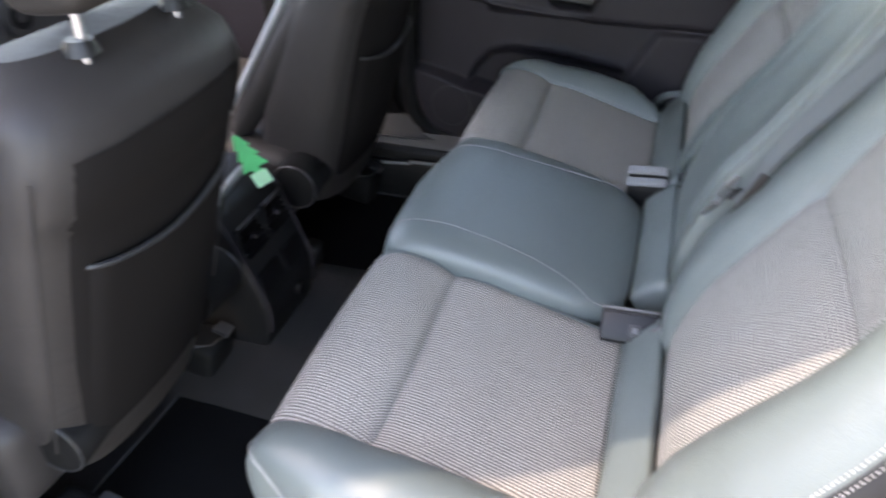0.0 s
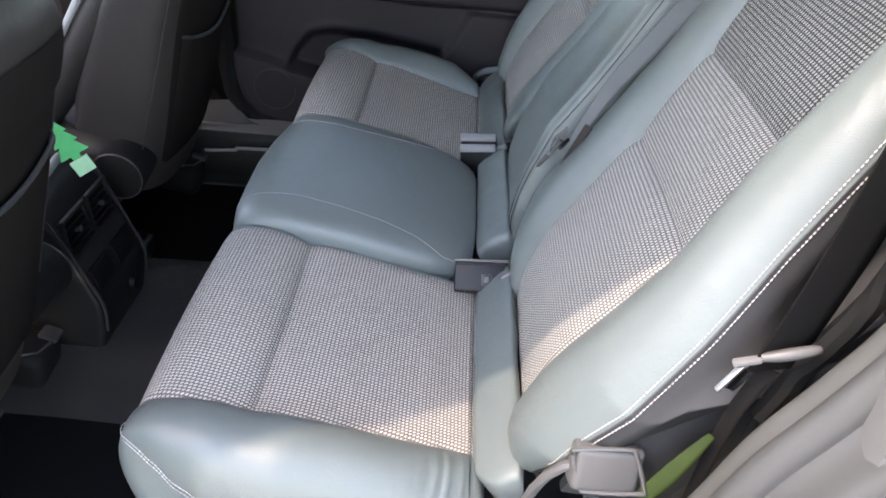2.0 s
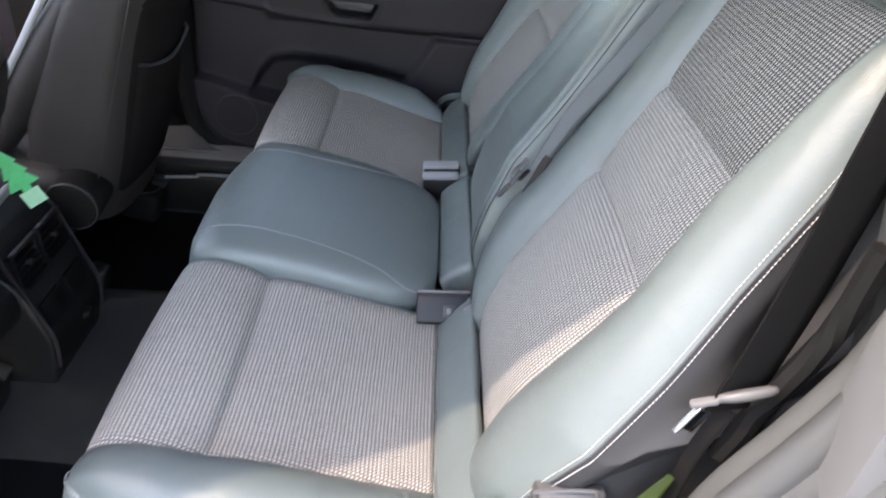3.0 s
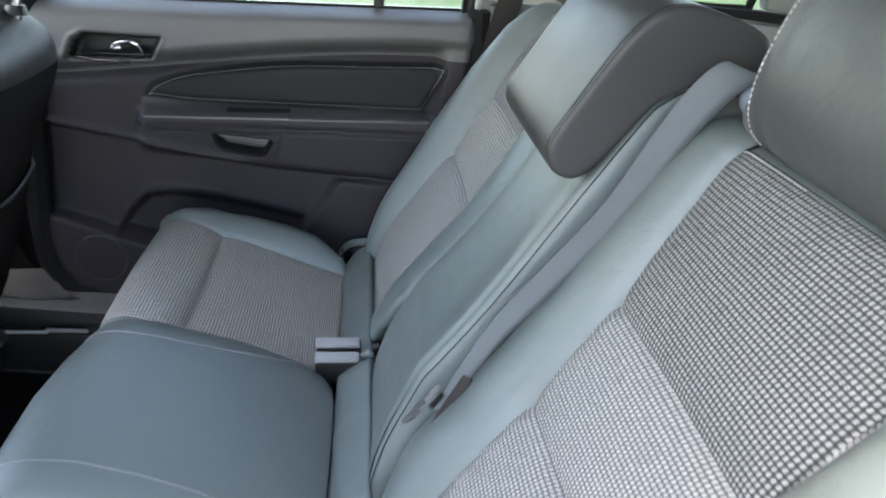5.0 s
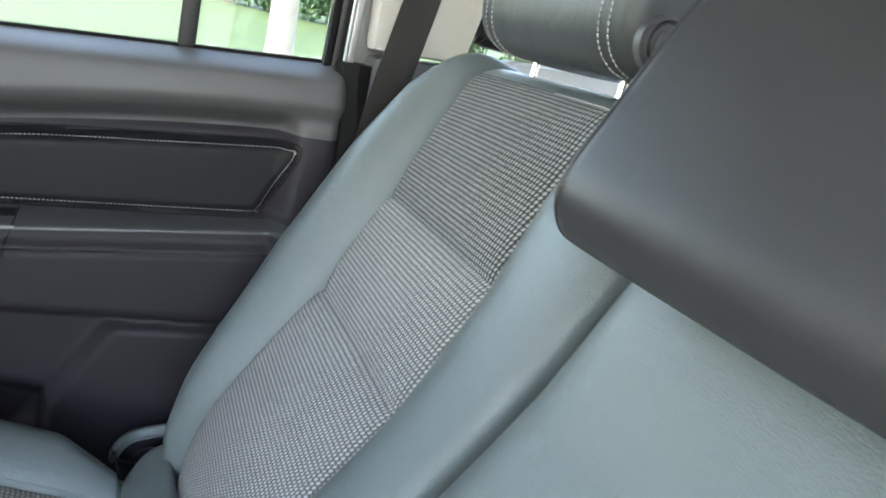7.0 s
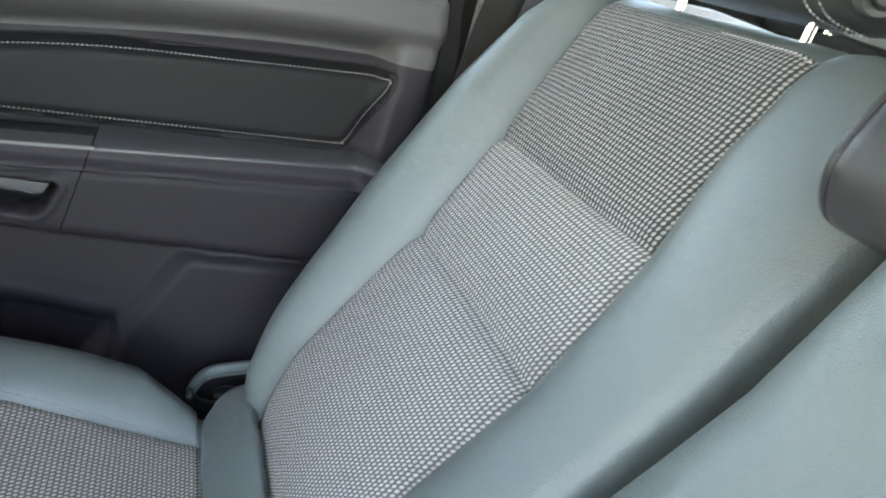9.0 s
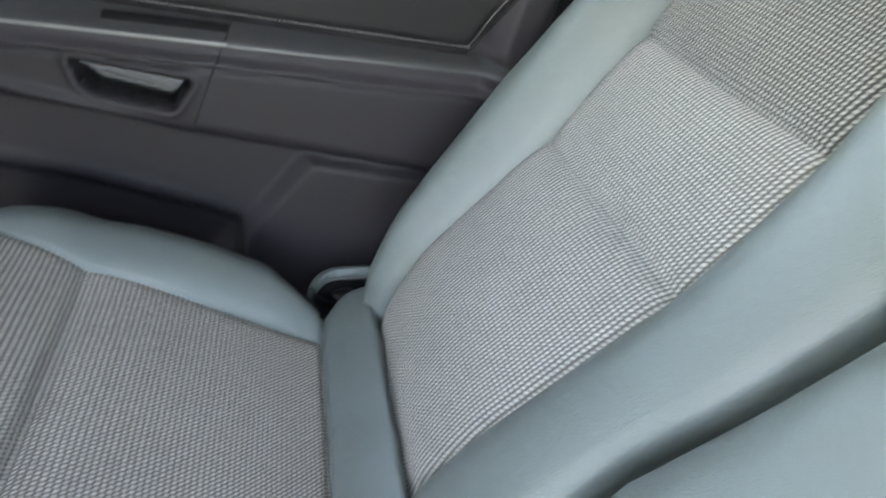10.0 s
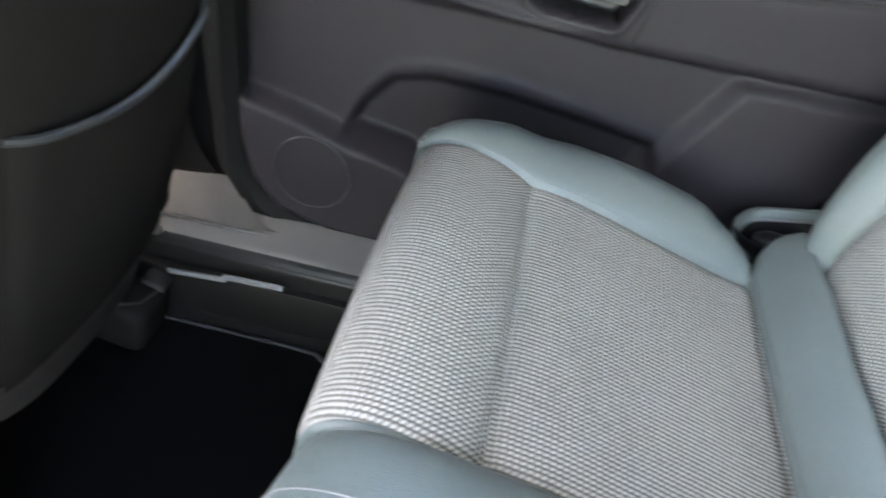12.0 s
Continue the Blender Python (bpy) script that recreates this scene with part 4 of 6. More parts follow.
def build_headrest(hr, s, yc, drop):
    half = 0.140
    cen = (0.585, 1.035 - drop)
    # side outline, from the lower front round to the lower back
    knots = [(0.593, 0.934), (0.555, 0.938), (0.532, 0.955), (0.524, 0.985), (0.530, 1.03), (0.545, 1.08), (0.565, 1.115), (0.60, 1.125), (0.632, 1.105), (0.645, 1.05), (0.640, 0.99), (0.625, 0.948), (0.604, 0.935)]
    prof = catmull([*knots, knots[0]], 5) - (0, drop)
    cols = [(1.0, 1.0), (1.0, 0.55), (1.0, 0.30), (0.985, 0.16), (0.955, 0.07), (0.90, 0.02), (0.80, 0.0), (0.74, 0.0), (0.70, 0.0), (0.55, -0.01), (0.3, -0.015), (0, -0.018)]
    full = cols + [(-a, b) for a, b in cols[-2::-1]]
    n = len(prof)
    p, c = prof, np.array(cen)
    pts = np.zeros((n, len(full), 3))
    for j, (a, b) in enumerate(full):
        q = c + (p - c) * (1 - b)
        pts[:, j, 0], pts[:, j, 2] = q[:, 0], q[:, 1]
        pts[:, j, 1] = s * (yc + half * a * (1 - 0.06 * np.clip((q[:, 1] - cen[1]) / 0.1, 0, 1)))
    for j in (7, len(full) - 8):
        mid = c + (pts[:, j][:, [0, 2]] - c) * 0.985
        pts[:, j, 0], pts[:, j, 2] = mid[:, 0], mid[:, 1]
    pad = sheet("pad", pts, DARK_LEATHER, hr, "grey leather headrest pad")
    lines = []
    for j in (6, 8, len(full) - (7 if s > 0 else 4), len(full) - (9 if s > 0 else 6)):
        lines.append(pts[:, j] + (pts[:, j] - np.array((cen[0], s * yc, cen[1]))) * 0.008 * np.array((1, 0, 1)))
    stitching("stitching", lines, THREAD, pad, "pale double stitching", pitch=0.0050, length=0.0037, r=0.0007)
    for a in (-0.078, 0.078):
        y = s * yc + a
        tube("post", [(0.578, y, 0.88 - drop), (0.580, y, 0.93 - drop), (0.583, y, 0.985 - drop)], 0.0040, CHROME, hr, "chrome post", sides=12)
        bm = bmesh.new()
        add_tube(bm, [(0.578, y, 0.906 - drop / 2), (0.578, y, 0.915 - drop / 2)], 0.012, 14)
        part("collar", bm, BLACK, hr, "black collar")
    # round button on the inner cheek
    bm = bmesh.new()
    y, bx = s * (yc - half), 0.556
    for r0, h in ((0.022, 0.004), (0.017, 0.007), (0.0115, 0.009)):
        add_tube(bm, [(bx, y + s * 0.004, 0.965 - drop), (bx, y - s * h, 0.965 - drop)], r0, 24)
    part("button", bm, MID_GREY, hr, "round grey release button")
    tube("button_ring", [(bx + 0.0165 * math.cos(t), y - s * 0.0075, 0.965 - drop + 0.0165 * math.sin(t)) for t in np.linspace(0, 2 * math.pi, 24, endpoint=False)], 0.0016, BLACK, hr, sides=6, close=True)


NEAR = {"taper": 0.78, "swell": (0.94, 1.05, 0.95, 0.60, 0.35), "in": (0.27, 0.215, 0.165, 0.126, 0.126, 0.126, 0.126, 0.126), "roll": 0.566, "rim": 0.524, "nose": 1.0, "shift": -0.012, "sink": -0.010, "cloth_in": 0.186, "cushion": (0.526, 0.516, 0.500), "inner": (0.252, 0.240, 0.230, 0.216, 0.212, 0.202, 0.194, 0.196), "outer": (0.466, 0.471, 0.484, 0.465, 0.484, 0.487), "edge": (0.49, 0.560, 0.603, 0.615, 0.600, 0.580, 0.568, 0.553, 0.525), "head": 0.352, "drop": 0.018}
FAR = {"taper": 0.52, "swell": (0.98, 1.38, 1.50, 0.92, 0.55), "in": (0.27, 0.225, 0.182, 0.160, 0.159, 0.146, 0.139, 0.132), "roll": 0.576, "rim": 0.528, "nose": 0.965, "shift": 0.0, "sink": 0.0, "cloth_in": 0.189, "cushion": (0.550, 0.525, 0.523), "inner": (0.280, 0.272, 0.260, 0.246, 0.252, 0.271, 0.268, 0.268), "outer": (0.520, 0.521, 0.524, 0.531, 0.547, 0.550), "edge": (0.53, 0.552, 0.582, 0.622, 0.642, 0.641, 0.628, 0.611, 0.582), "head": 0.390, "drop": -0.003}
build_outer_seat(-1, NEAR)
build_outer_seat(1, FAR)


def build_middle_seat():
    seat = thing("rear_seat", "narrow grey leather middle seat with folding head block", "car seat", (0.25, 0, 0.17), group="rear seats")
    knots = [(x, z + (0.016 if z > 0.36 else 0.0)) for x, z in CUSHION_KNOTS]
    knots[3:13] = [(-0.143, 0.350), (-0.145, 0.398), (-0.134, 0.437), (-0.100, 0.455), (-0.045, 0.455), (-0.002, 0.448), (0.045, 0.439), (0.10, 0.426), (0.165, 0.407), (0.215, 0.388)]
    knots[13:] = [(0.236, 0.376), *CUSHION_KNOTS[14:]]
    prof = catmull(knots, K)
    n = len(prof)
    back = 13 * K
    dip = edge_offset(np.arange(n) - back, 0.010, 2.2)
    f = [(0.184, -0.05, 1.0), (0.184, -0.05, 0.35), (0.184, -0.045, 0.10), (0.1835, -0.034, 0.02), (0.182, -0.024, 0), (0.178, -0.0155, 0), (0.171, -0.0095, 0), (0.160, -0.0048, 0), (0.142, -0.0012, 0), (0.125, 0.0005, 0), (0.10, 0.002, 0), (0.07, 0.003, 0), (0, 0.004, 0)]
    cols = f + [(-a, b, c) for a, b, c in f[-2::-1]]
    y = np.stack([np.full(n, a) for a, b, c in cols], 1)
    # the rear corners are cut back for the buckles
    cut = np.interp(np.arange(n), [0, 10.2 * K, 11.2 * K, 12 * K, 12.6 * K, n], [1, 1, 0.97, 0.90, 0.82, 0.80])
    y = y * np.where(np.abs(y) > 0.1, cut[:, None], 1) * np.where(y > 0, 1.035, 1.0)
    d = np.stack([np.full(n, b) + dip for a, b, c in cols], 1)
    k = np.stack([np.full(n, c) for a, b, c in cols], 1)
    pts = pillow(prof, (0.10, 0.28), y, d, k)
    # the nose runs into that of the seat beside the closed door
    pts[..., 0] += 0.016 * smooth01((pts[..., 1] - 0.01) / 0.15) * smooth01((0.02 - pts[..., 0]) / 0.10)
    cushion = sheet("cushion", pts[: back + 1], LEATHER, seat, "plain grey leather cushion")
    sheet("cushion_roll", roll_points(prof[back:], -0.128, 0.172), LEATHER, seat, "grey leather roll behind the cushion", flip=True)
    # sewn line that swings out to the buckles at the rear
    for side in (-1, 1):
        line = []
        for row in pts[3 * K : int(12.2 * K)]:
            o = np.argsort(row[6:-6, 1])
            c = row[6:-6][o]
            y = side * np.interp(row[len(row) // 2, 0], [-0.13, -0.05, 0.02, 0.09, 0.143, 0.187], [0.130, 0.126, 0.129, 0.137, 0.148, 0.165])
            line.append([np.interp(y, c[:, 1], c[:, 0]), y, np.interp(y, c[:, 1], c[:, 2]) + 0.0008])
        stitching("seam_stitch", [np.array(line)], PANEL_THREAD, cushion, "grey thread", pitch=0.0042, length=0.0034, r=0.0008)
    # back: a slim pad standing proud of its neighbours
    prof = catmull(BACK_KNOTS, K)
    n = len(prof)
    half = np.interp(np.where(np.arange(n) < 14 * K, prof[:, 1], 0.9), [0.33, 0.38, 0.46, 0.56, 0.9], [0.10, 0.128, 0.142, 0.134, 0.128])
    f = [(1.0, -0.02, 1.0), (1.0, -0.02, 0.4), (1.0, -0.02, 0.12), (0.99, 0.006, 0.02), (0.975, 0.033, 0), (0.955, 0.044, 0), (0.905, 0.0505, 0), (0.862, 0.0455, 0), (0.82, 0.0510, 0), (0.73, 0.0510, 0), (0.55, 0.046, 0), (0.3, 0.041, 0), (0, 0.038, 0)]
    soft = [(1.0, -0.02, 1.0), (1.0, -0.02, 0.4), (1.0, -0.02, 0.12), (0.985, -0.006, 0.02), (0.96, 0.008, 0), (0.92, 0.018, 0), (0.87, 0.025, 0), (0.82, 0.029, 0), (0.76, 0.033, 0), (0.68, 0.036, 0), (0.55, 0.037, 0), (0.3, 0.038, 0), (0, 0.038, 0)]
    cols = soft + [(-a, b, c) for a, b, c in f[-2::-1]]
    # on the side of the closed door it fills the hollow of the neighbouring bolster
    full = half + np.interp(prof[:, 1], [0.42, 0.50, 0.58, 0.66, 0.74], [0.0, 0.018, 0.026, 0.012, 0.0]) * (np.arange(n) < 14 * K)
    y = np.stack([(full if a > 0 else half - 0.016) * a - 0.008 for a, b, c in cols], 1)
    up = np.interp(np.arange(n), [0, 2 * K, 3 * K, 5 * K, 6.5 * K, 12 * K, 13 * K, 14 * K, 15.5 * K, n], [0.0, 0.05, 0.15, 0.6, 1, 0.98, 0.95, 0.75, 0.35, 0.2])
    d = np.stack([np.where(b > 0, b * up, b) for a, b, c in cols], 1)
    k = np.stack([np.full(n, c) for a, b, c in cols], 1)
    pts = pillow(prof, (0.49, 0.62), y, d, k)
    b = sheet("backrest", pts, LEATHER, seat, "plain grey leather backrest")
    tube("piping", pts[3 * K : int(14.6 * K) : 3, len(cols) - 8] + (-0.0012, 0, 0.0006), 0.0016, BLACK, b, sides=6)
    tube("edge_seam", pts[3 * K : int(14.6 * K) : 3, len(cols) - 6] + (-0.0004, -0.0004, 0), 0.0009, BLACK, b, sides=6)
    cross = int(np.argmin(np.abs(prof[: 14 * K, 1] - 0.822)))
    tube("cross_seam", catmull([pts[cross + 2, len(cols) - q] + (-0.0007, 0, 0) for q in (8, 9, 10)], 4), 0.0011, BLACK, b, sides=6)
    # head block: an inverted L that hooks over the top of the back
    outline = ring([(0.406, 0.870), (0.404, 0.850), (0.416, 0.833), (0.440, 0.832), (0.464, 0.862), (0.492, 0.908), (0.512, 0.924), (0.545, 0.938), (0.580, 0.950), (0.588, 0.965), (0.580, 0.983), (0.545, 0.995), (0.505, 1.000), (0.474, 0.990), (0.450, 0.960), (0.422, 0.905)], 5)
    cc = outline.mean(0)
    f = [(1.0, 0.50), (1.0, 0.30), (0.999, 0.17), (0.995, 0.095), (0.985, 0.045), (0.970, 0.016), (0.952, 0.006), (0.944, 0.040), (0.936, 0.004), (0.89, 0.0), (0.7, -0.006), (0.4, -0.012), (0, -0.015)]
    cols = f + [(-a, b) for a, b in f[-2::-1]]
    pts = np.zeros((len(outline) + 1, len(cols), 3))
    loop = np.vstack([outline, outline[:1]])
    t = np.gradient(loop, axis=0)
    t[0] = t[-1] = t[0] + t[-1]
    t /= np.linalg.norm(t, axis=1)[:, None]
    nrm = np.stack([t[:, 1], -t[:, 0]], 1)
    if ((loop - cc) * nrm).sum() < 0:
        nrm = -nrm
    # spine of the L, to which the cheeks close
    spine = np.array([(0.425, 0.855), (0.452, 0.905), (0.485, 0.955), (0.520, 0.966), (0.562, 0.966)])
    dense = catmull(spine, 10)
    near = dense[np.argmin(((loop[:, None] - dense[None]) ** 2).sum(2), axis=1)]
    for _ in range(4):
        wide = np.vstack([near[-9:-1], near, near[1:9]])
        near = np.stack([np.convolve(wide[:, q], np.ones(17) / 17, "valid") for q in (0, 1)], 1)
    for j, (a, bb) in enumerate(cols):
        q = loop + (near - loop) * bb
        pts[:, j, 0], pts[:, j, 2], pts[:, j, 1] = q[:, 0], q[:, 1] + 0.014, 0.118 * a - 0.013
    hb = sheet("head_block", pts, HEAD_LEATHER, seat, "padded dark leather head block")
    for j in (0, len(cols) - 1):
        bm = bmesh.new()
        bm.faces.new([bm.verts.new(p) for p in pts[:-1, j]])
        part("cheek", bm, HEAD_LEATHER, hb)
    for j in (7, len(cols) - 8):
        tube("piping", pts[:-1:2, j], 0.0015, BLACK, hb, sides=6, close=True)
    return seat


build_middle_seat()

# ---- belts and buckles ----
def build_buckle_dark():
    b = thing("belt_buckle", "black seat belt buckle with a grey hook between cushions", "belt buckle", (0.243, -0.195, 0.36))
    m = pose(0.243, -0.192, 0.380, -38, -3, 0)
    box("body", (0.080, 0.030, 0.048), m, BLACK, b, bevel=0.005, seg=3)
    box("cap", (0.074, 0.006, 0.040), m @ pose(-0.002, -0.0165, -0.001), GLOSS_BLACK, b, "glossy face", bevel=0.003)
    box("lip", (0.082, 0.033, 0.004), m @ pose(0, 0, 0.0245), MID_GREY, b, "grey upper lip", bevel=0.0018)
    box("recess", (0.016, 0.003, 0.016), m @ pose(0.008, -0.0195, -0.004), BLACK, b, "square recess in the face", bevel=0.001)
    box("mark", (0.006, 0.002, 0.008), m @ pose(0.008, -0.0213, -0.004), MID_GREY, b, bevel=0.0006)
    bm = bmesh.new()
    add_tube(bm, [(0.268, -0.206, 0.386), (0.276, -0.214, 0.398), (0.287, -0.210, 0.408), (0.293, -0.198, 0.408), (0.291, -0.188, 0.398), (0.287, -0.186, 0.384)], 0.0065, 10)
    part("hook", bm, MID_GREY, b, "grey plastic hook")


def build_buckle_pair():
    for y, z in ((0.172, 0.407), (0.199, 0.416)):
        b = thing("belt_buckle", "black seat belt buckle with a pale grey release plate", "belt buckle", (0.24, y, 0.37), group="belt buckles")
        m = pose(0.236, y, z - 0.022, 8, -4, 2)
        box("body", (0.070, 0.022, 0.046), m, BLACK, b, bevel=0.003)
        box("release_plate", (0.068, 0.019, 0.007), m @ pose(-0.002, 0, 0.0255), PALE_GREY, b, "pale grey release plate", bevel=0.002)
        box("stalk", (0.040, 0.016, 0.020), m @ pose(0.050, 0.0, 0.006, 0, -25, 0), BLACK, b, bevel=0.003)


def build_middle_belt():
    belt = thing("middle_belt", "grey lap and shoulder belt lying along the middle backrest", "seat belt", (0.35, -0.14, 0.60))
    edge = [(0.320, -0.152, 0.535), (0.338, -0.152, 0.590), (0.353, -0.152, 0.633), (0.372, -0.152, 0.680), (0.385, -0.151, 0.706), (0.428, -0.150, 0.775), (0.464, -0.150, 0.836), (0.489, -0.149, 0.897), (0.515, -0.147, 0.950)]
    line = catmull([*edge, (0.540, -0.142, 0.972), (0.568, -0.134, 0.962)], 6)
    t = np.linspace(0, 1, len(line))[:, None]
    turn = smooth01((t - 0.55) / 0.4)
    wide = (1 - turn) * np.array((0.88, -0.05, -0.46)) + turn * np.array((0.90, -0.40, -0.20))
    breadth = np.interp(np.arange(len(line)), [2, 14, 26, 36, 44, 56], [0.012, 0.019, 0.027, 0.029, 0.032, 0.040])
    way = line + wide * breadth[:, None] / 2
    ribbon("webbing", way[5:], wide[5:], breadth[5:], 0.0022, WEBBING, belt)
    # the lap end doubles back beneath it, thinner and darker
    low = way[:13] + np.array((0.004, -0.003, -0.004))
    ribbon("returning_webbing", low, wide[:13] + np.array((0.1, -0.1, 0.1)), 0.011, 0.002, FAR_WEB, belt, "darker strap beneath")
    # tongue
    tongue = thing_part("tongue", belt)
    m = pose(0.334, -0.166, 0.600, 22, 28, -30)
    box("grip", (0.006, 0.020, 0.009), m, BLACK, tongue, bevel=0.0025)
    bm = bmesh.new()
    add_tube(bm, [m @ Vector(p) for p in ((-0.006, -0.02, -0.012), (-0.008, -0.017, -0.055), (-0.008, 0.006, -0.055), (-0.006, 0.010, -0.012))], 0.0032, 8)
    add_tube(bm, [m @ Vector(p) for p in ((-0.009, -0.024, 0.012), (-0.010, -0.024, 0.034), (-0.010, -0.006, 0.036), (-0.009, -0.004, 0.012))], 0.0030, 8)
    part("metal_loop", bm, BRUSHED, tongue, "bare metal loop")
    # outlet on top of the backrest
    g = thing("belt_outlet", "pale blue-grey plastic belt outlet on top of the backrest", "belt guide", (0.57, -0.14, 0.92))
    rows = []
    for a in np.linspace(0, math.pi, 12):
        rows.append([(0.574 - 0.017 * math.cos(b) * math.sin(a), -0.166 + 0.030 * math.cos(a), 0.945 + 0.016 * math.sin(b) * math.sin(a)) for b in np.linspace(0, 2 * math.pi, 20)])
    sheet("cover", rows, OUTLET_BLUE, g)
    box("frame", (0.05, 0.090, 0.018), pose(0.588, -0.140, 0.945, 0, 12, 0), BLACK, g, "black outlet frame", bevel=0.005)
    box("lip", (0.030, 0.110, 0.010), pose(0.612, -0.130, 0.966, 0, -10, 0), LEDGE, g, "dark grey lip behind the belt slot", bevel=0.0045, seg=3)


def build_near_belt():
    belt = thing("outer_belt", "dark seat belt hanging beside the backrest at the open door", "seat belt", (0.46, -0.63, 0.5))
    way = catmull([(0.430, -0.624, 0.42), (0.431, -0.625, 0.50), (0.436, -0.624, 0.590), (0.452, -0.622, 0.655), (0.464, -0.621, 0.733), (0.471, -0.621, 0.818), (0.476, -0.624, 0.918), (0.486, -0.632, 1.05), (0.505, -0.65, 1.22)], 6)
    wide = [(0.95, 0.30, -0.1)] * len(way)
    lo = 17
    ribbon("webbing", way[lo:], wide[lo:], 0.045, 0.0024, DARK_WEB, belt)
    ribbon("lower_webbing", way[: lo + 1], [(0.75, -0.60, 0.1)] * (lo + 1), np.linspace(0.009, 0.016, lo + 1), 0.0024, DARK_WEB, belt)
    tongue = thing_part("tongue", belt)
    grip = catmull([(0.434, -0.630, 0.6625), (0.444, -0.632, 0.667), (0.456, -0.633, 0.672), (0.469, -0.633, 0.677), (0.474, -0.632, 0.678)], 5)
    bm = bmesh.new()
    add_tube(bm, grip, [0.0026 + 0.0026 * math.sin(math.pi * (0.1 + 0.9 * k / (len(grip) - 1))) for k in range(len(grip))], 10)
    part("grip", bm, GRIP_GREY, tongue, "pinkish grey plastic grip")
    box("grip_plate", (0.022, 0.007, 0.0055), pose(0.4255, -0.6285, 0.6560, 0, -24, -6), PALE_TRIM_GREY, tongue, "paler flat end", bevel=0.0022)
    m = pose(0.424, -0.6285, 0.636, 0, 35, 20)
    box("plate", (0.016, 0.003, 0.022), m, CHROME, tongue, "shiny steel plate", bevel=0.001)
    box("plate_edge", (0.003, 0.005, 0.034), m @ pose(-0.009, 0, 0), BRUSHED, tongue, bevel=0.001)


def build_far_belt():
    belt = thing("outer_belt", "dark seat belt hanging beside the pillar above the seat", "seat belt", (0.5, 0.66, 0.7))
    way = catmull([(0.475, 0.655, 0.62), (0.482, 0.660, 0.74), (0.490, 0.664, 0.84), (0.505, 0.668, 0.93), (0.525, 0.672, 1.05), (0.55, 0.675, 1.22)], 6)
    ribbon("webbing", way, [(0.95, 0.15, -0.12)] * len(way), 0.050, 0.0024, FAR_WEB, belt)


def build_belt_anchor(s, yc, xc, zc, who):
    a = thing("belt_anchor", f"dark plastic belt anchor cup {who}", "belt anchor", (xc, s * yc, zc - 0.03), group="belt anchors")
    t = np.linspace(0, 2 * math.pi, 49)

    def oval(hx, hy, z, dy=0.0):
        cx = np.sign(np.cos(t)) * np.abs(np.cos(t)) ** 0.75
        cy = np.sign(np.sin(t)) * np.abs(np.sin(t)) ** 0.75
        return np.stack([xc + hx * cx, s * (yc + dy + hy * cy), zc + z + 0.004 * np.sin(t)], 1)

    sheet("cup", [oval(0.048, 0.027, 0.0), oval(0.046, 0.025, -0.001), oval(0.044, 0.022, -0.010), oval(0.040, 0.019, -0.030), oval(0.01, 0.005, -0.034)], GLOSS_BLACK, a)
    # broad grey rim round the door side; a thin pale tube draws its highlight
    band = catmull([(xc - 0.046, s * (yc - 0.008), zc - 0.007), (xc - 0.037, s * (yc + 0.011), zc - 0.003), (xc - 0.022, s * (yc + 0.024), zc + 0.002), (xc + 0.008, s * (yc + 0.028), zc + 0.007), (xc + 0.046, s * (yc + 0.028), zc + 0.014)], 6)
    ribbon("rim", band, [(0, s * 0.35, 1)] * len(band), 0.013, 0.009, LEATHER, a, "grey rim on the door side")
    tube("lip", band + np.array((0, -s * 0.006, -0.0055)), 0.0012, PALE_TRIM_GREY, a, "thin pale tube for the highlight under the rim", sides=6)
    bm = bmesh.new()
    bmesh.ops.create_uvsphere(bm, u_segments=18, v_segments=12, radius=0.014)
    bmesh.ops.transform(bm, matrix=Matrix.Translation((xc - 0.002, s * (yc - 0.003), zc - 0.012)) @ Matrix.Diagonal((1.5, 0.95, 0.75, 1)), verts=bm.verts)
    part("bolt_cap", bm, GLOSS_BLACK, a, "glossy cap")


build_buckle_dark()
build_buckle_pair()
build_middle_belt()
build_near_belt()
build_far_belt()
build_belt_anchor(1, 0.604, 0.272, 0.384, "beside the closed door")
build_belt_anchor(-1, 0.602, 0.262, 0.372, "beside the open doorway")


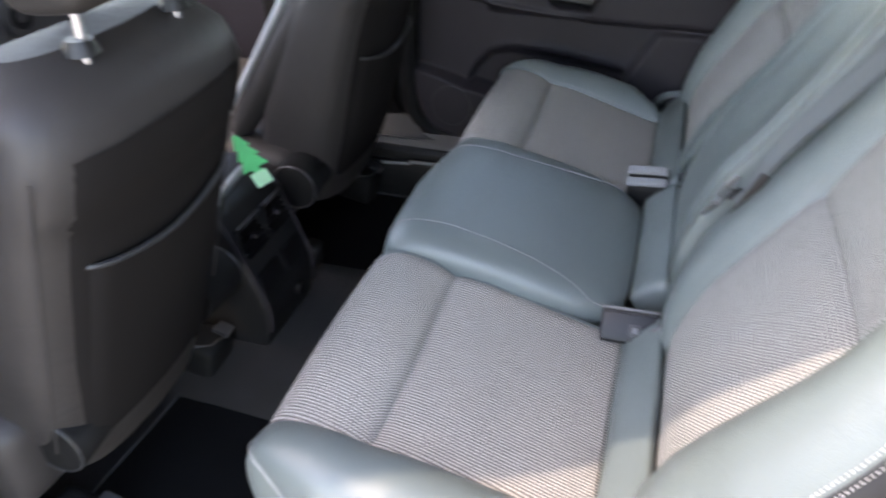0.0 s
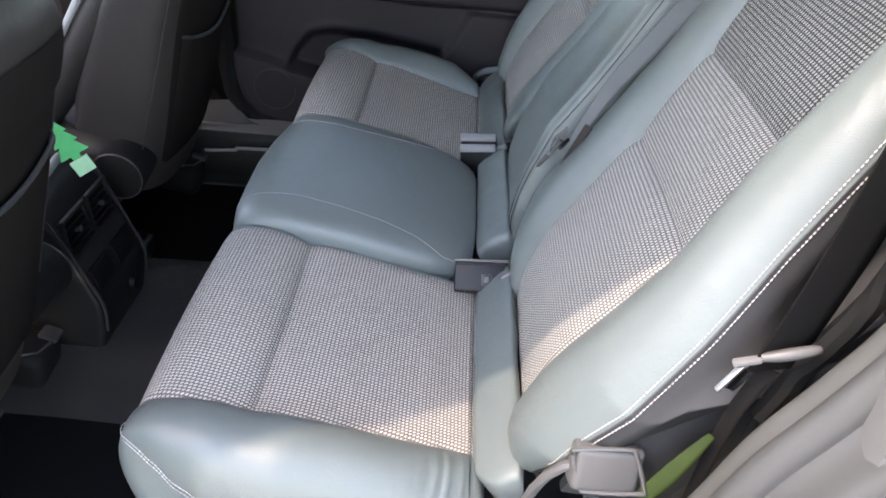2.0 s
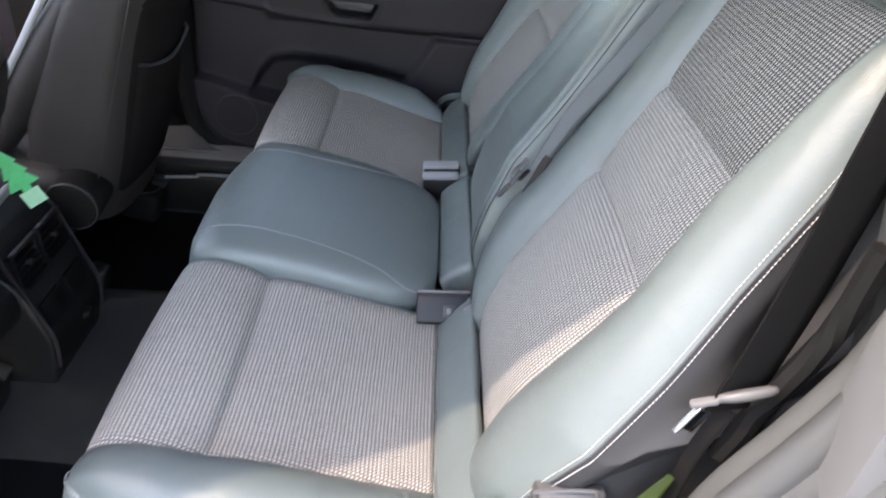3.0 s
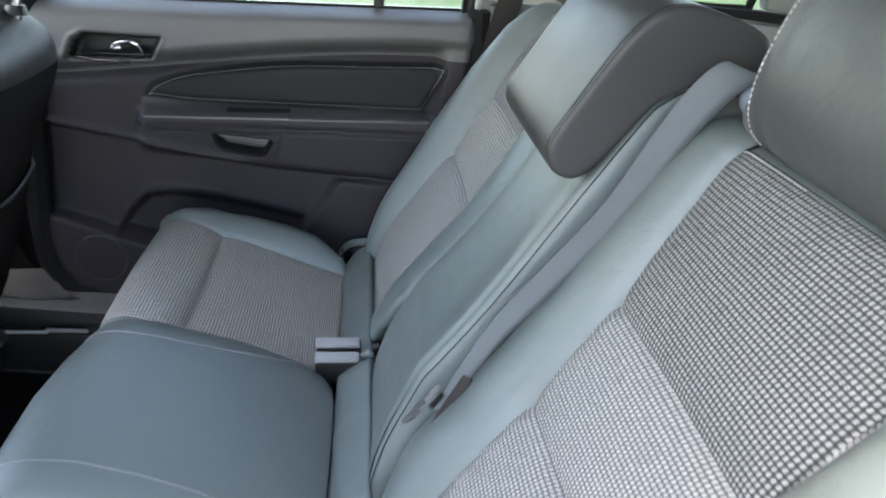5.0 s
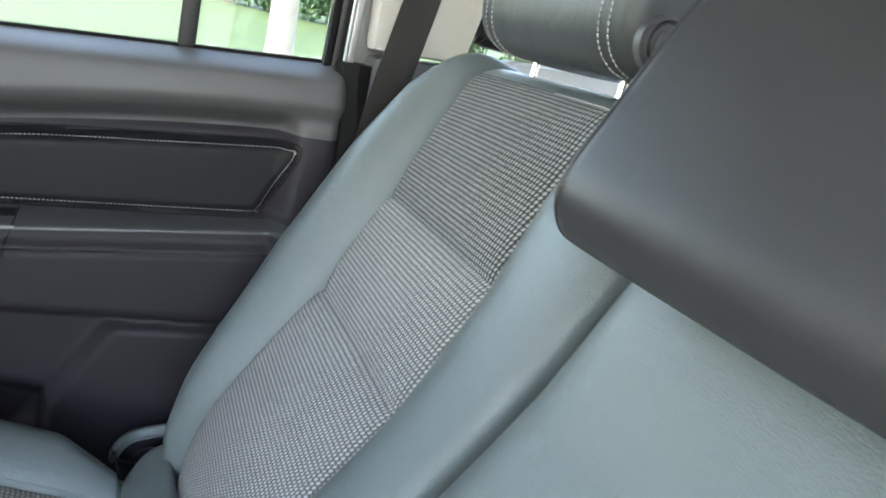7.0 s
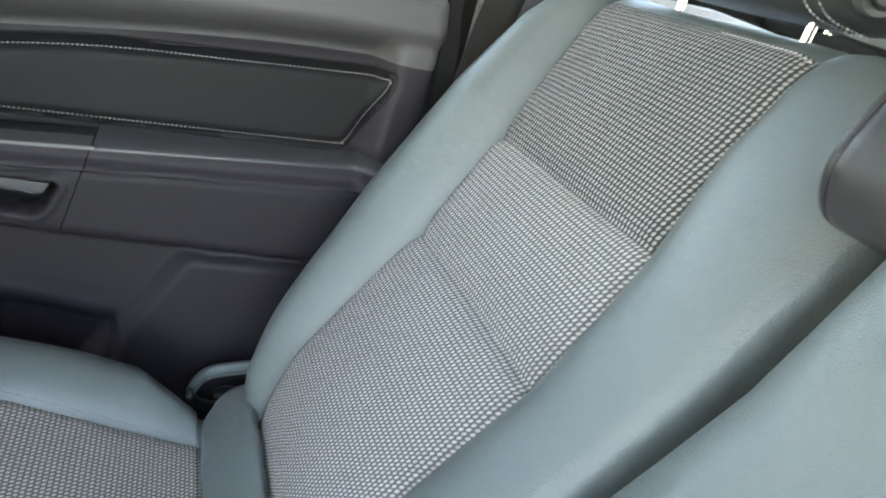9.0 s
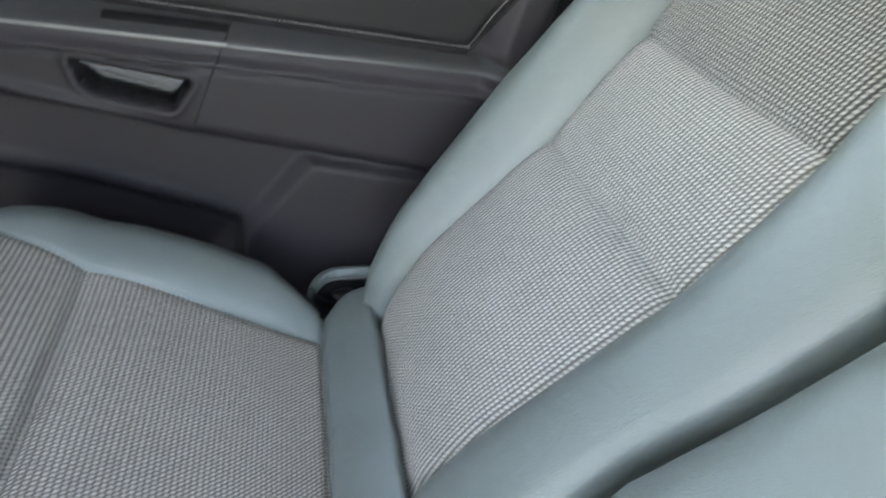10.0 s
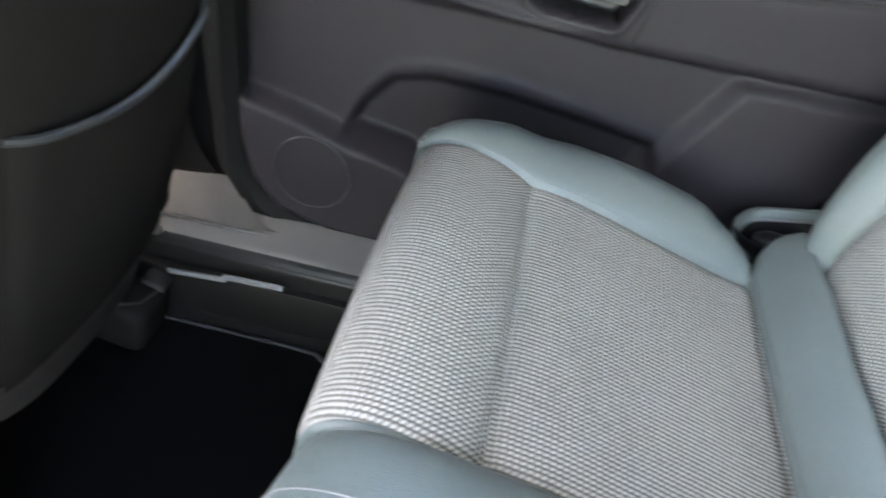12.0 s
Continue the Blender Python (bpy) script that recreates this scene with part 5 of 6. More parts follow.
# ---- the open doorway ----
def build_doorway():
    curve = catmull([(0.30, 0.20), (0.345, 0.36), (0.385, 0.46), (0.410, 0.535), (0.432, 0.61), (0.462, 0.675), (0.487, 0.740), (0.500, 0.82), (0.502, 0.90), (0.50, 1.02), (0.48, 1.28)], 6)
    t = np.gradient(curve, axis=0)
    t /= np.linalg.norm(t, axis=1)[:, None]
    nrm = nrm_all = np.stack([t[:, 1], -t[:, 0]], 1)
    jamb = thing("doorway", "grey trim, rubber seal and silver shut face of the open doorway", "door frame", (0.45, -0.70, 0.2), kind="structure")

    def strip(name, prof, material, label=""):
        p = catmull(prof, 4)
        pts = np.stack([np.stack([curve[:, 0] + a * nrm[:, 0], np.full(len(curve), b), curve[:, 1] + a * nrm[:, 1]], 1) for a, b in p], 1)
        sheet(name, pts, material, jamb, label)

    whole, low = curve, int(np.argmax(curve[:, 1] > 0.888))
    lip = [(0.08, -0.655), (0.02, -0.655), (0.004, -0.658), (0.0, -0.668), (0.003, -0.682)]
    for name, material, cut, label in (("inner_trim", JAMB_EDGE, slice(0, low + 1), "grey inner trim edge"), ("upper_trim", TRIM_PALE, slice(low, None), "pale upper trim edge")):
        curve, nrm = whole[cut], nrm_all[cut]
        strip(name, lip, material, label)
    curve, nrm = whole, nrm_all
    strip("rubber_seal", [(0.003, -0.680), (-0.008, -0.686), (-0.010, -0.697), (0.0, -0.705), (0.012, -0.706)], JAMB_GREY, "grey rubber door seal")
    strip("shut_face", [(0.008, -0.704), (0.014, -0.716), (0.016, -0.735), (0.022, -0.742), (0.030, -0.746), (0.034, -0.762), (0.046, -0.775)], JAMB_GREY, "satin shut face")
    strip("outer_seal", [(0.044, -0.772), (0.040, -0.779), (0.046, -0.786), (0.056, -0.785)], RUBBER)
    strip("outer_panel", [(0.052, -0.784), (0.060, -0.796), (0.09, -0.803), (0.30, -0.82), (0.9, -0.80)], SILVER, "silver painted body side")
    # black tube laid in for the shade in the gap between belt and doorway
    gap = catmull([(0.462, -0.617, 0.585), (0.473, -0.617, 0.622), (0.480, -0.617, 0.650), (0.491, -0.617, 0.678), (0.501, -0.617, 0.706), (0.508, -0.617, 0.738), (0.512, -0.617, 0.80)], 5)
    tube("gap_seal", gap, 0.0100, RUBBER, jamb, "black tube for the shaded gap beside the belt", sides=8)
    # strap showing beside the cushion
    g = thing("pull_strap", "bright green woven pull strap low beside the backrest", "strap", (0.40, -0.62, 0.47))
    way = catmull([(0.388, -0.622, 0.462), (0.400, -0.625, 0.496), (0.412, -0.627, 0.532), (0.424, -0.628, 0.566)], 5)
    ribbon("webbing", way, [(0.8, -0.45, -0.35)] * len(way), 0.005 + 0.012 * np.sin(np.linspace(0.9, 3.0, len(way))), 0.002, GREEN_STRAP, g)
    # release handle low on the backrest
    h = thing("release_handle", "grey plastic seat release handle at the foot of the backrest", "seat handle", (0.36, -0.60, 0.45))
    box("grip", (0.066, 0.034, 0.050), pose(0.350, -0.603, 0.489, -14, 4, 4), GRIP_GREY, h, bevel=0.009, seg=4)
    frame_line = [(0.316, 0.510), (0.324, 0.5155), (0.366, 0.5195), (0.374, 0.514), (0.388, 0.478), (0.384, 0.472), (0.334, 0.470), (0.328, 0.476)]
    tube("grip_rim", [(p[0], -0.612 - 0.25 * (0.52 - p[1]), p[1]) for p in ring(frame_line, 3)], 0.0022, GRIP_GREY, h, "paler raised rim", sides=8, close=True)
    bm = bmesh.new()
    add_tube(bm, [(0.330, -0.606, 0.487), (0.315, -0.606, 0.483), (0.301, -0.604, 0.464), (0.292, -0.600, 0.435), (0.286, -0.595, 0.40)], 0.0055, 8)
    part("rim", bm, GRIP_GREY, h, "bent rim")


build_doorway()


# ---- the front seats ----
def seat_back_x(z):
    return -0.26 - 0.33 * (0.82 - z)


def seat_lean(s, z):
    """The far front seat stands a little further back at its foot."""
    return 0.018 * float(smooth01((0.62 - z) / 0.3)) if s > 0 else 0.0


def build_front_seat(s):
    who = "with map pocket seen from behind" if s < 0 else "with round hinge cover seen from behind"
    seat = thing("front_seat", f"dark leather front car seat {who}", "car seat", (-0.55, s * 0.385, 0.1), group="front seats")
    # cross-sections from the hinge up; each a rounded block
    rows = []
    for z in np.linspace(0.20, 0.818, 48):
        top = max(0.0, (z - 0.705) / 0.113)
        xb = seat_back_x(z) + seat_lean(s, z) - 0.080 * top ** 2.4 + 0.007 * float(smooth01((z - 0.655) / 0.02))
        th = float(np.interp(z, [0.2, 0.42, 0.66, 0.82], [0.20, 0.200, 0.150, 0.12])) - 0.056 * top ** 2.4
        half = np.interp(z, [0.2, 0.3, 0.45, 0.6, 0.715, 0.78, 0.818], [0.150, 0.175, 0.190, 0.192, 0.186, 0.170, 0.125])
        ring = []
        for a in np.linspace(0, 2 * math.pi, 65):
            c, q = math.cos(a), math.sin(a)
            e = 0.38
            yy = half * math.copysign(abs(c) ** e, c)
            xx = th / 2 * math.copysign(abs(q) ** 0.45, q)
            bulge = 0.018 * (1 - (yy / half) ** 2) if q > 0 else -0.03 * (1 - (yy / half) ** 2) * -1
            ring.append((xb - th / 2 + xx + (bulge if q > 0 else bulge), s * 0.385 + yy, z))
        rows.append(ring)
    b = sheet("backrest", rows, FRONT_LEATHER, seat, "dark grained backrest")
    cap = rows[-1]
    c = np.mean(np.array(cap), axis=0) + (0, 0, 0.006)
    sheet("top", [[tuple(np.array(p) + (c - np.array(p)) * f) for p in cap] for f in (0, 0.3, 0.7, 1)], FRONT_LEATHER, b)
    # panel over the rear face; its dark colour stands for the shade there
    panel = []
    for z in np.linspace(0.27, 0.735, 30):
        half = np.interp(z, [0.2, 0.3, 0.45, 0.6, 0.715, 0.78], [0.150, 0.175, 0.190, 0.192, 0.186, 0.170])
        top = max(0.0, (z - 0.705) / 0.113)
        xb = seat_back_x(z) + seat_lean(s, z) - 0.080 * top ** 2.4 + 0.007 * float(smooth01((z - 0.655) / 0.02))
        th = float(np.interp(z, [0.2, 0.42, 0.66, 0.82], [0.20, 0.200, 0.150, 0.12])) - 0.056 * top ** 2.4
        row = []
        for q in np.linspace(-1, 1, 25):
            yy = 0.86 * half * q
            c = (abs(yy) / half) ** (1 / 0.38)
            xx = th / 2 * math.sqrt(max(0.0, 1 - c * c)) ** 0.45
            row.append((xb - th / 2 + xx + 0.018 * (1 - (yy / half) ** 2) + 0.0025 - 0.006 * abs(q) ** 12, s * 0.385 + yy, z))
        panel.append(row)
    sheet("back_panel", panel, SHADED_BACK, b, "back panel darkened for the shade low on the seat")
    # seams at the rear corners
    for a in (-1, 1):
        y = s * 0.385 + a * 0.182
        line = [(seat_back_x(z) - 0.012, y * 1.0, z) for z in np.linspace(0.30, 0.73, 30)]
        tube("seam_piping", line, 0.0014, FRONT_LEATHER, b, sides=6)
    # map pocket
    ys = np.linspace(-0.135, 0.135, 28)
    zz = np.linspace(0, 1, 14)
    pts = []
    for q in zz:
        row = []
        for y in ys:
            rim = (0.598 if s < 0 else 0.546) - 0.024 * math.sin(math.pi * (y + 0.135) / 0.27)
            z = 0.27 + (rim - 0.27) * q
            e = min(1, (0.135 - abs(y)) / 0.02)
            bulge = 0.018 * (1 - (y / 0.155) ** 2)
            row.append((seat_back_x(z) + seat_lean(s, z) + bulge + 0.002 + 0.010 * math.sqrt(max(e, 0)) * (0.3 + 0.7 * q), s * 0.385 + y, z))
        pts.append(row)
    pocket = sheet("map_pocket", pts, SHADED_BACK, seat, "dark stretched map pocket")
    # paler than the pocket, for the highlight along its worn edge
    tube("pocket_edge", pts[-1], 0.0036, LEDGE, pocket, "worn rounded upper edge, paler for its highlight", sides=8)
    # side bolsters of the front face; glare on their sewn edge is a pale colour
    for a in (-1, 1):
        bm = bmesh.new()
        zb = np.linspace(0.36, 0.70, 16)
        add_tube(bm, [(-0.590 + 0.6626 * (z - 0.42), s * 0.385 + a * 0.155, z) for z in zb], [0.036 * math.sin(math.pi * (0.12 + 0.76 * k / 15)) ** 0.5 for k in range(16)], 16)
        bolster = part("side_bolster", bm, FRONT_LEATHER, seat, "dark leather side bolster")
        tube("edge_piping", [(-0.631 + 0.6626 * (z - 0.42), s * 0.385 + a * 0.180, z) for z in np.linspace(0.41, 0.69, 16)], 0.0065, GLARE_PIPING, bolster, "sewn edge, coloured pale for the glare on it")
    # headrest on posts
    hr = thing_part("headrest", seat)
    for a in (-0.073, 0.073):
        y = s * 0.380 + a
        tube("post", [(-0.308, y, 0.79), (-0.304, y, 0.84), (-0.300, y, 0.89)], 0.0065, CHROME, hr, "chrome post", sides=10)
        bm = bmesh.new()
        add_tube(bm, [(-0.308, y, 0.812), (-0.308, y, 0.826)], [0.018, 0.013], 14)
        part("collar", bm, BLACK, hr, "black collar")
    box("pad", (0.10, 0.26, 0.17), pose(-0.300, s * 0.38, 0.942, 0, -8, 0), FRONT_LEATHER, hr, "dark headrest pad", bevel=0.04, seg=5)
    # cushion and hinge covers
    box("cushion", (0.50, 0.44, 0.17), pose(-0.74, s * 0.385, 0.285, 0, 6, 0), FRONT_LEATHER, seat, "dark leather cushion", bevel=0.05, seg=4)
    for a in (-1, 1):
        y = s * 0.385 + a * (0.240 if a * s < 0 else 0.170)
        bm = bmesh.new()
        add_tube(bm, [(-0.475, y - a * 0.09, 0.292), (-0.470, y - a * 0.004, 0.290), (-0.470, y, 0.290)], [0.050, 0.052, 0.047], 36)
        cover = part("hinge_cover", bm, RUBBER, seat, "round plastic hinge cover")
        tube("rim", [(-0.470 + 0.0495 * math.cos(q), y - a * 0.001, 0.290 + 0.0495 * math.sin(q)) for q in np.linspace(0, 2 * math.pi, 36, endpoint=False)], 0.0016, LEDGE, cover, sides=6, close=True)
    for y, x in ((s * 0.148, -0.545), (s * 0.545, -0.50)):
        bm = bmesh.new()
        add_box(bm, (0.62, 0.055, 0.05), pose(x - 0.32, y, 0.062, 0, 0, 0), 0.01)
        add_box(bm, (0.10, 0.080, 0.085), pose(x - 0.01, y, 0.072, 0, 12, 0), 0.020, 3)
        rail = part("floor_rail", bm, RUBBER, seat, "black rail cover bolted to the floor")
        # the rail's small highlight, put in as paler edge and end
        tube("rail_lip", [(x - 0.045, y - 0.040, 0.112), (x, y - 0.036, 0.112), (x + 0.030, y - 0.018, 0.105), (x + 0.038, y + 0.012, 0.104)], 0.0028, LEDGE, rail, "paler edge for the highlight on the rail", sides=6)
        box("rail_tip", (0.034, 0.030, 0.014), pose(x + 0.030, y + 0.030, 0.108, 0, 20, 0), LEDGE, rail, "grey end of the rail, paler for its highlight", bevel=0.006)
    return seat


build_front_seat(-1)
build_front_seat(1)


def build_console():
    con = thing("console", "black centre console with rear air vents and socket", "console", (-0.6, 0.0, 0.04))
    rear = [(-0.445, 0.03), (-0.428, 0.10), (-0.424, 0.16), (-0.440, 0.215), (-0.475, 0.315), (-0.490, 0.352), (-0.51, 0.372), (-0.56, 0.385), (-1.05, 0.37), (-1.05, 0.03)]
    prism("body", rear, "y", -0.092, 0.100, BLACK, con, bevel=0.010, seg=3)

    def face(q, y, lift):
        """A place on the sloping rear face: q from its top (0) to its bottom (1)."""
        a, b = Vector((-0.482, 0, 0.335)), Vector((-0.437, 0, 0.208))
        return a + (b - a) * q + Vector((0.94, 0, 0.34)) * lift + Vector((0, y, 0))

    tilt = math.degrees(math.atan2(0.045, 0.127))
    for y in (-0.040, 0.048):
        v = new("air_vent")
        v.parent = con
        c = face(0.36, y, 0.003)
        bm = bmesh.new()
        for dy, dz, sy, sz in ((0, 0.036, 0.078, 0.006), (0, -0.036, 0.078, 0.006), (-0.036, 0, 0.006, 0.078), (0.036, 0, 0.006, 0.078)):
            add_box(bm, (0.008, sy, sz), Matrix.Translation(c) @ pose(0, 0, 0, 0, tilt - 40 + 20, 0) @ pose(0, dy, dz), 0.002)
        part("frame", bm, BLACK, v, "black vent frame")
        for k in range(6):
            box("slat", (0.010, 0.070, 0.003), Matrix.Translation(c) @ pose(0, 0, 0, 0, -20, 0) @ pose(0.001, 0, -0.028 + 0.0112 * k, 0, 25, 0), GLOSS_BLACK, v, bevel=0.001)
        box("tab", (0.012, 0.010, 0.010), Matrix.Translation(c) @ pose(0.006, 0.0, 0.004, 0, -20, 0), DOOR_PLASTIC, v, "grey finger tab", bevel=0.002)
    for y in (-0.040, 0.048):
        box("tray", (0.006, 0.070, 0.050), Matrix.Translation(face(1.05, y, 0.000)) @ pose(0, 0, 0, 0, -12, 0), GLOSS_BLACK, con, "dark storage lid", bevel=0.004)
    bm = bmesh.new()
    c = Vector((-0.424, 0.03, 0.125))
    add_tube(bm, [c, c + Vector((0.010, 0, -0.001))], 0.015, 18)
    part("socket", bm, GLOSS_BLACK, con, "round power socket")
    for y in (-0.088, 0.096):
        tube("edge_trim", [(x, y, z) for x, z in catmull([(-0.50, 0.362), (-0.474, 0.322), (-0.437, 0.216), (-0.420, 0.16), (-0.424, 0.10)], 5)], 0.0035, DOOR_PLASTIC, con, sides=6)
    dash = thing("dashboard", "grey grained dashboard with a round air vent", "dashboard", (-1.45, 0.0, 0.40))
    prism("body", [(-1.62, 0.28), (-1.32, 0.30), (-1.22, 0.44), (-1.20, 0.58), (-1.26, 0.72), (-1.45, 0.79), (-1.63, 0.77)], "y", -0.70, 0.70, TRIM_GREY, dash, bevel=0.03, seg=4)
    for r, m in ((0.046, GRIP_GREY), (0.030, BLACK), (0.014, GRIP_GREY)):
        bm = bmesh.new()
        add_tube(bm, [(-1.215, 0.279, 0.543), (-1.196 + 0.12 * (0.046 - r), 0.279, 0.545)], r, 28)
        part("vent_ring", bm, m, dash)
    knob = thing("seat_knob", "small black plastic knob beside the console", "knob", (-0.44, 0.185, 0.1))
    box("cap", (0.04, 0.045, 0.06), pose(-0.475, 0.195, 0.085, 0, 14, 0), BLACK, knob, bevel=0.014, seg=3)
    tube("top_trim", catmull([(-0.494, -0.082, 0.382), (-0.497, -0.060, 0.387), (-0.503, -0.010, 0.389), (-0.509, 0.036, 0.388), (-0.511, 0.052, 0.384)], 4), 0.0075, PALE_GREY, con, "pale grey bar across the console top", sides=10)
    # hanging tree-shaped card
    tag = thing("air_freshener", "green tree-shaped card air freshener on a string", "air freshener", (-0.47, 0.03, 0.45))
    outline = [(-0.004, 0.060), (0.004, 0.060), (0.016, 0.034), (0.010, 0.034), (0.022, 0.012), (0.014, 0.012), (0.027, -0.012), (0.008, -0.012), (0.008, -0.020), (-0.008, -0.020), (-0.008, -0.012), (-0.027, -0.012), (-0.014, 0.012), (-0.022, 0.012), (-0.010, 0.034), (-0.016, 0.034)]
    up = Vector((-0.25, 0, 0.97)).normalized()
    side = up.cross(Vector((0.55, -0.80, 0.25))).normalized()
    m = Matrix.Translation((-0.466, 0.010, 0.422)) @ Matrix((side, up, side.cross(up))).transposed().to_4x4() @ Matrix.Rotation(radians(10), 4, "Z") @ Matrix.Diagonal((0.95, 0.98, 1, 1))
    a = prism("card", outline, "z", -0.001, 0.001, GREEN_CARD, tag, bevel=0)
    base = prism("card_foot", [(-0.017, -0.050), (0.017, -0.050), (0.017, -0.0205), (-0.017, -0.0205)], "z", -0.001, 0.001, PALE_GREEN, tag, "pale green foot of the card", bevel=0)
    for ob in (a, base):
        ob.data.transform(Matrix.Translation(tag.location))
        ob.data.transform(m)
        ob.data.transform(Matrix.Translation(-tag.location))
    tube("string", [m @ Vector((0, 0.060, 0)), m @ Vector((0.002, 0.066, 0.004)), m @ Vector((0, 0.075, 0.004))], 0.0008, THREAD, tag, sides=5)


build_console()


def build_floor_things():
    for s, out in ((1, [(-0.66, 0.20), (-0.66, 0.585), (-0.50, 0.594), (-0.275, 0.594), (-0.236, 0.585), (-0.220, 0.55), (-0.208, 0.30), (-0.21, 0.22)]), (-1, [(-0.57, -0.21), (-0.55, -0.60), (-0.22, -0.60), (-0.19, -0.5), (-0.19, -0.2), (-0.30, -0.09), (-0.39, -0.088), (-0.478, -0.115), (-0.55, -0.16)])):
        m = thing("floor_mat", "black carpet mat with a bound edge on the floor", "floor mat", (-0.35, s * 0.4, 0.0), group="floor mats")
        pts = catmull([*out, out[0]], 6)[:-1]
        prism("mat_pad", [tuple(p) for p in pts], "z", 0.002, 0.014, MAT_FABRIC, m, bevel=0)
        tube("binding", [(x, y, 0.013) for x, y in pts], 0.004, BINDING, m, "raised bound edge", sides=6, close=True)
    t = thing("sill_clip", "thin bright strip along the inner sill", "trim strip", (-0.38, 0.59, 0.14))
    bm = bmesh.new()
    add_box(bm, (0.085, 0.004, 0.008), pose(-0.415, 0.584, 0.126, 0, -5, 0), 0.0015)
    add_box(bm, (0.085, 0.004, 0.009), pose(-0.334, 0.584, 0.137, 0, -2, 0), 0.0015)
    part("strip", bm, PALE_GREY, t)
    slab("backing", (-0.50, 0.587, 0.05), (-0.20, 0.602, 0.127), BLACK, t, "black backing", bevel=0.004)
    k = thing("belt_bolt", "small bolt head on the foot of the pillar", "bolt", (-0.47, 0.60, 0.17))
    bm = bmesh.new()
    add_tube(bm, [(-0.475, 0.600, 0.178), (-0.475, 0.592, 0.184)], 0.008, 12)
    part("head", bm, BRUSHED, k)
    plinth = slab("seat_base", (-0.06, -0.60, 0.0), (0.42, 0.60, 0.20), CARPET, bevel=0.02)
    tagged(plinth, "black carpeted base under the rear seats", "seat base", kind="structure")


build_floor_things()


# ---- the load space ----
def build_load_space():
    c = slab("luggage_cover", (0.645, -0.59, 0.893), (1.45, 0.66, 0.905), COVER, bevel=0.004)
    tagged(c, "pale luggage cover behind the rear seats", "luggage cover")
    b = thing("third_row_belt", "dark brown seat belt stowed in a bracket on the side trim", "seat belt", (1.17, 0.68, 0.97))
    way = catmull([(1.175, 0.676, 1.25), (1.178, 0.672, 1.10), (1.180, 0.668, 1.02), (1.178, 0.664, 0.992)], 5)
    ribbon("webbing", way, [(1, 0, 0)] * len(way), 0.050, 0.0024, DARK_WEB, b)
    tube("bracket_rim", catmull([(1.118, 0.676, 1.035), (1.132, 0.672, 1.000), (1.160, 0.668, 0.984), (1.215, 0.668, 0.976), (1.290, 0.670, 0.972)], 6), 0.0050, PALE_GREY, b, "pale bracket rim")
    for x, z in ((1.135, 0.972), (1.165, 0.966)):
        box("latch", (0.018, 0.012, 0.014), pose(x, 0.672, z, 0, 15, 0), BLACK, b, bevel=0.004)
    box("tag", (0.007, 0.004, 0.034), pose(1.145, 0.664, 0.936, 0, -4, 0), PALE_GREY, b, "pale plastic tag", bevel=0.0015)
    for z, m in ((0.962, TRIM_GREY), (0.948, BLACK), (0.935, TRIM_GREY)):
        box("bar", (0.14, 0.012, 0.010), pose(1.235, 0.672, z, 0, 2, 0), m, b, bevel=0.003)
    h = thing("coat_hook", "pale plastic coat hook on the rear pillar", "hook", (1.15, 0.68, 1.05))
    tube("ring", [(1.15 + 0.022 * math.cos(t), 0.682, 1.06 + 0.03 * math.sin(t)) for t in np.linspace(0, 2 * math.pi, 20, endpoint=False)], 0.006, PALE_GREY, h, close=True)


build_load_space()


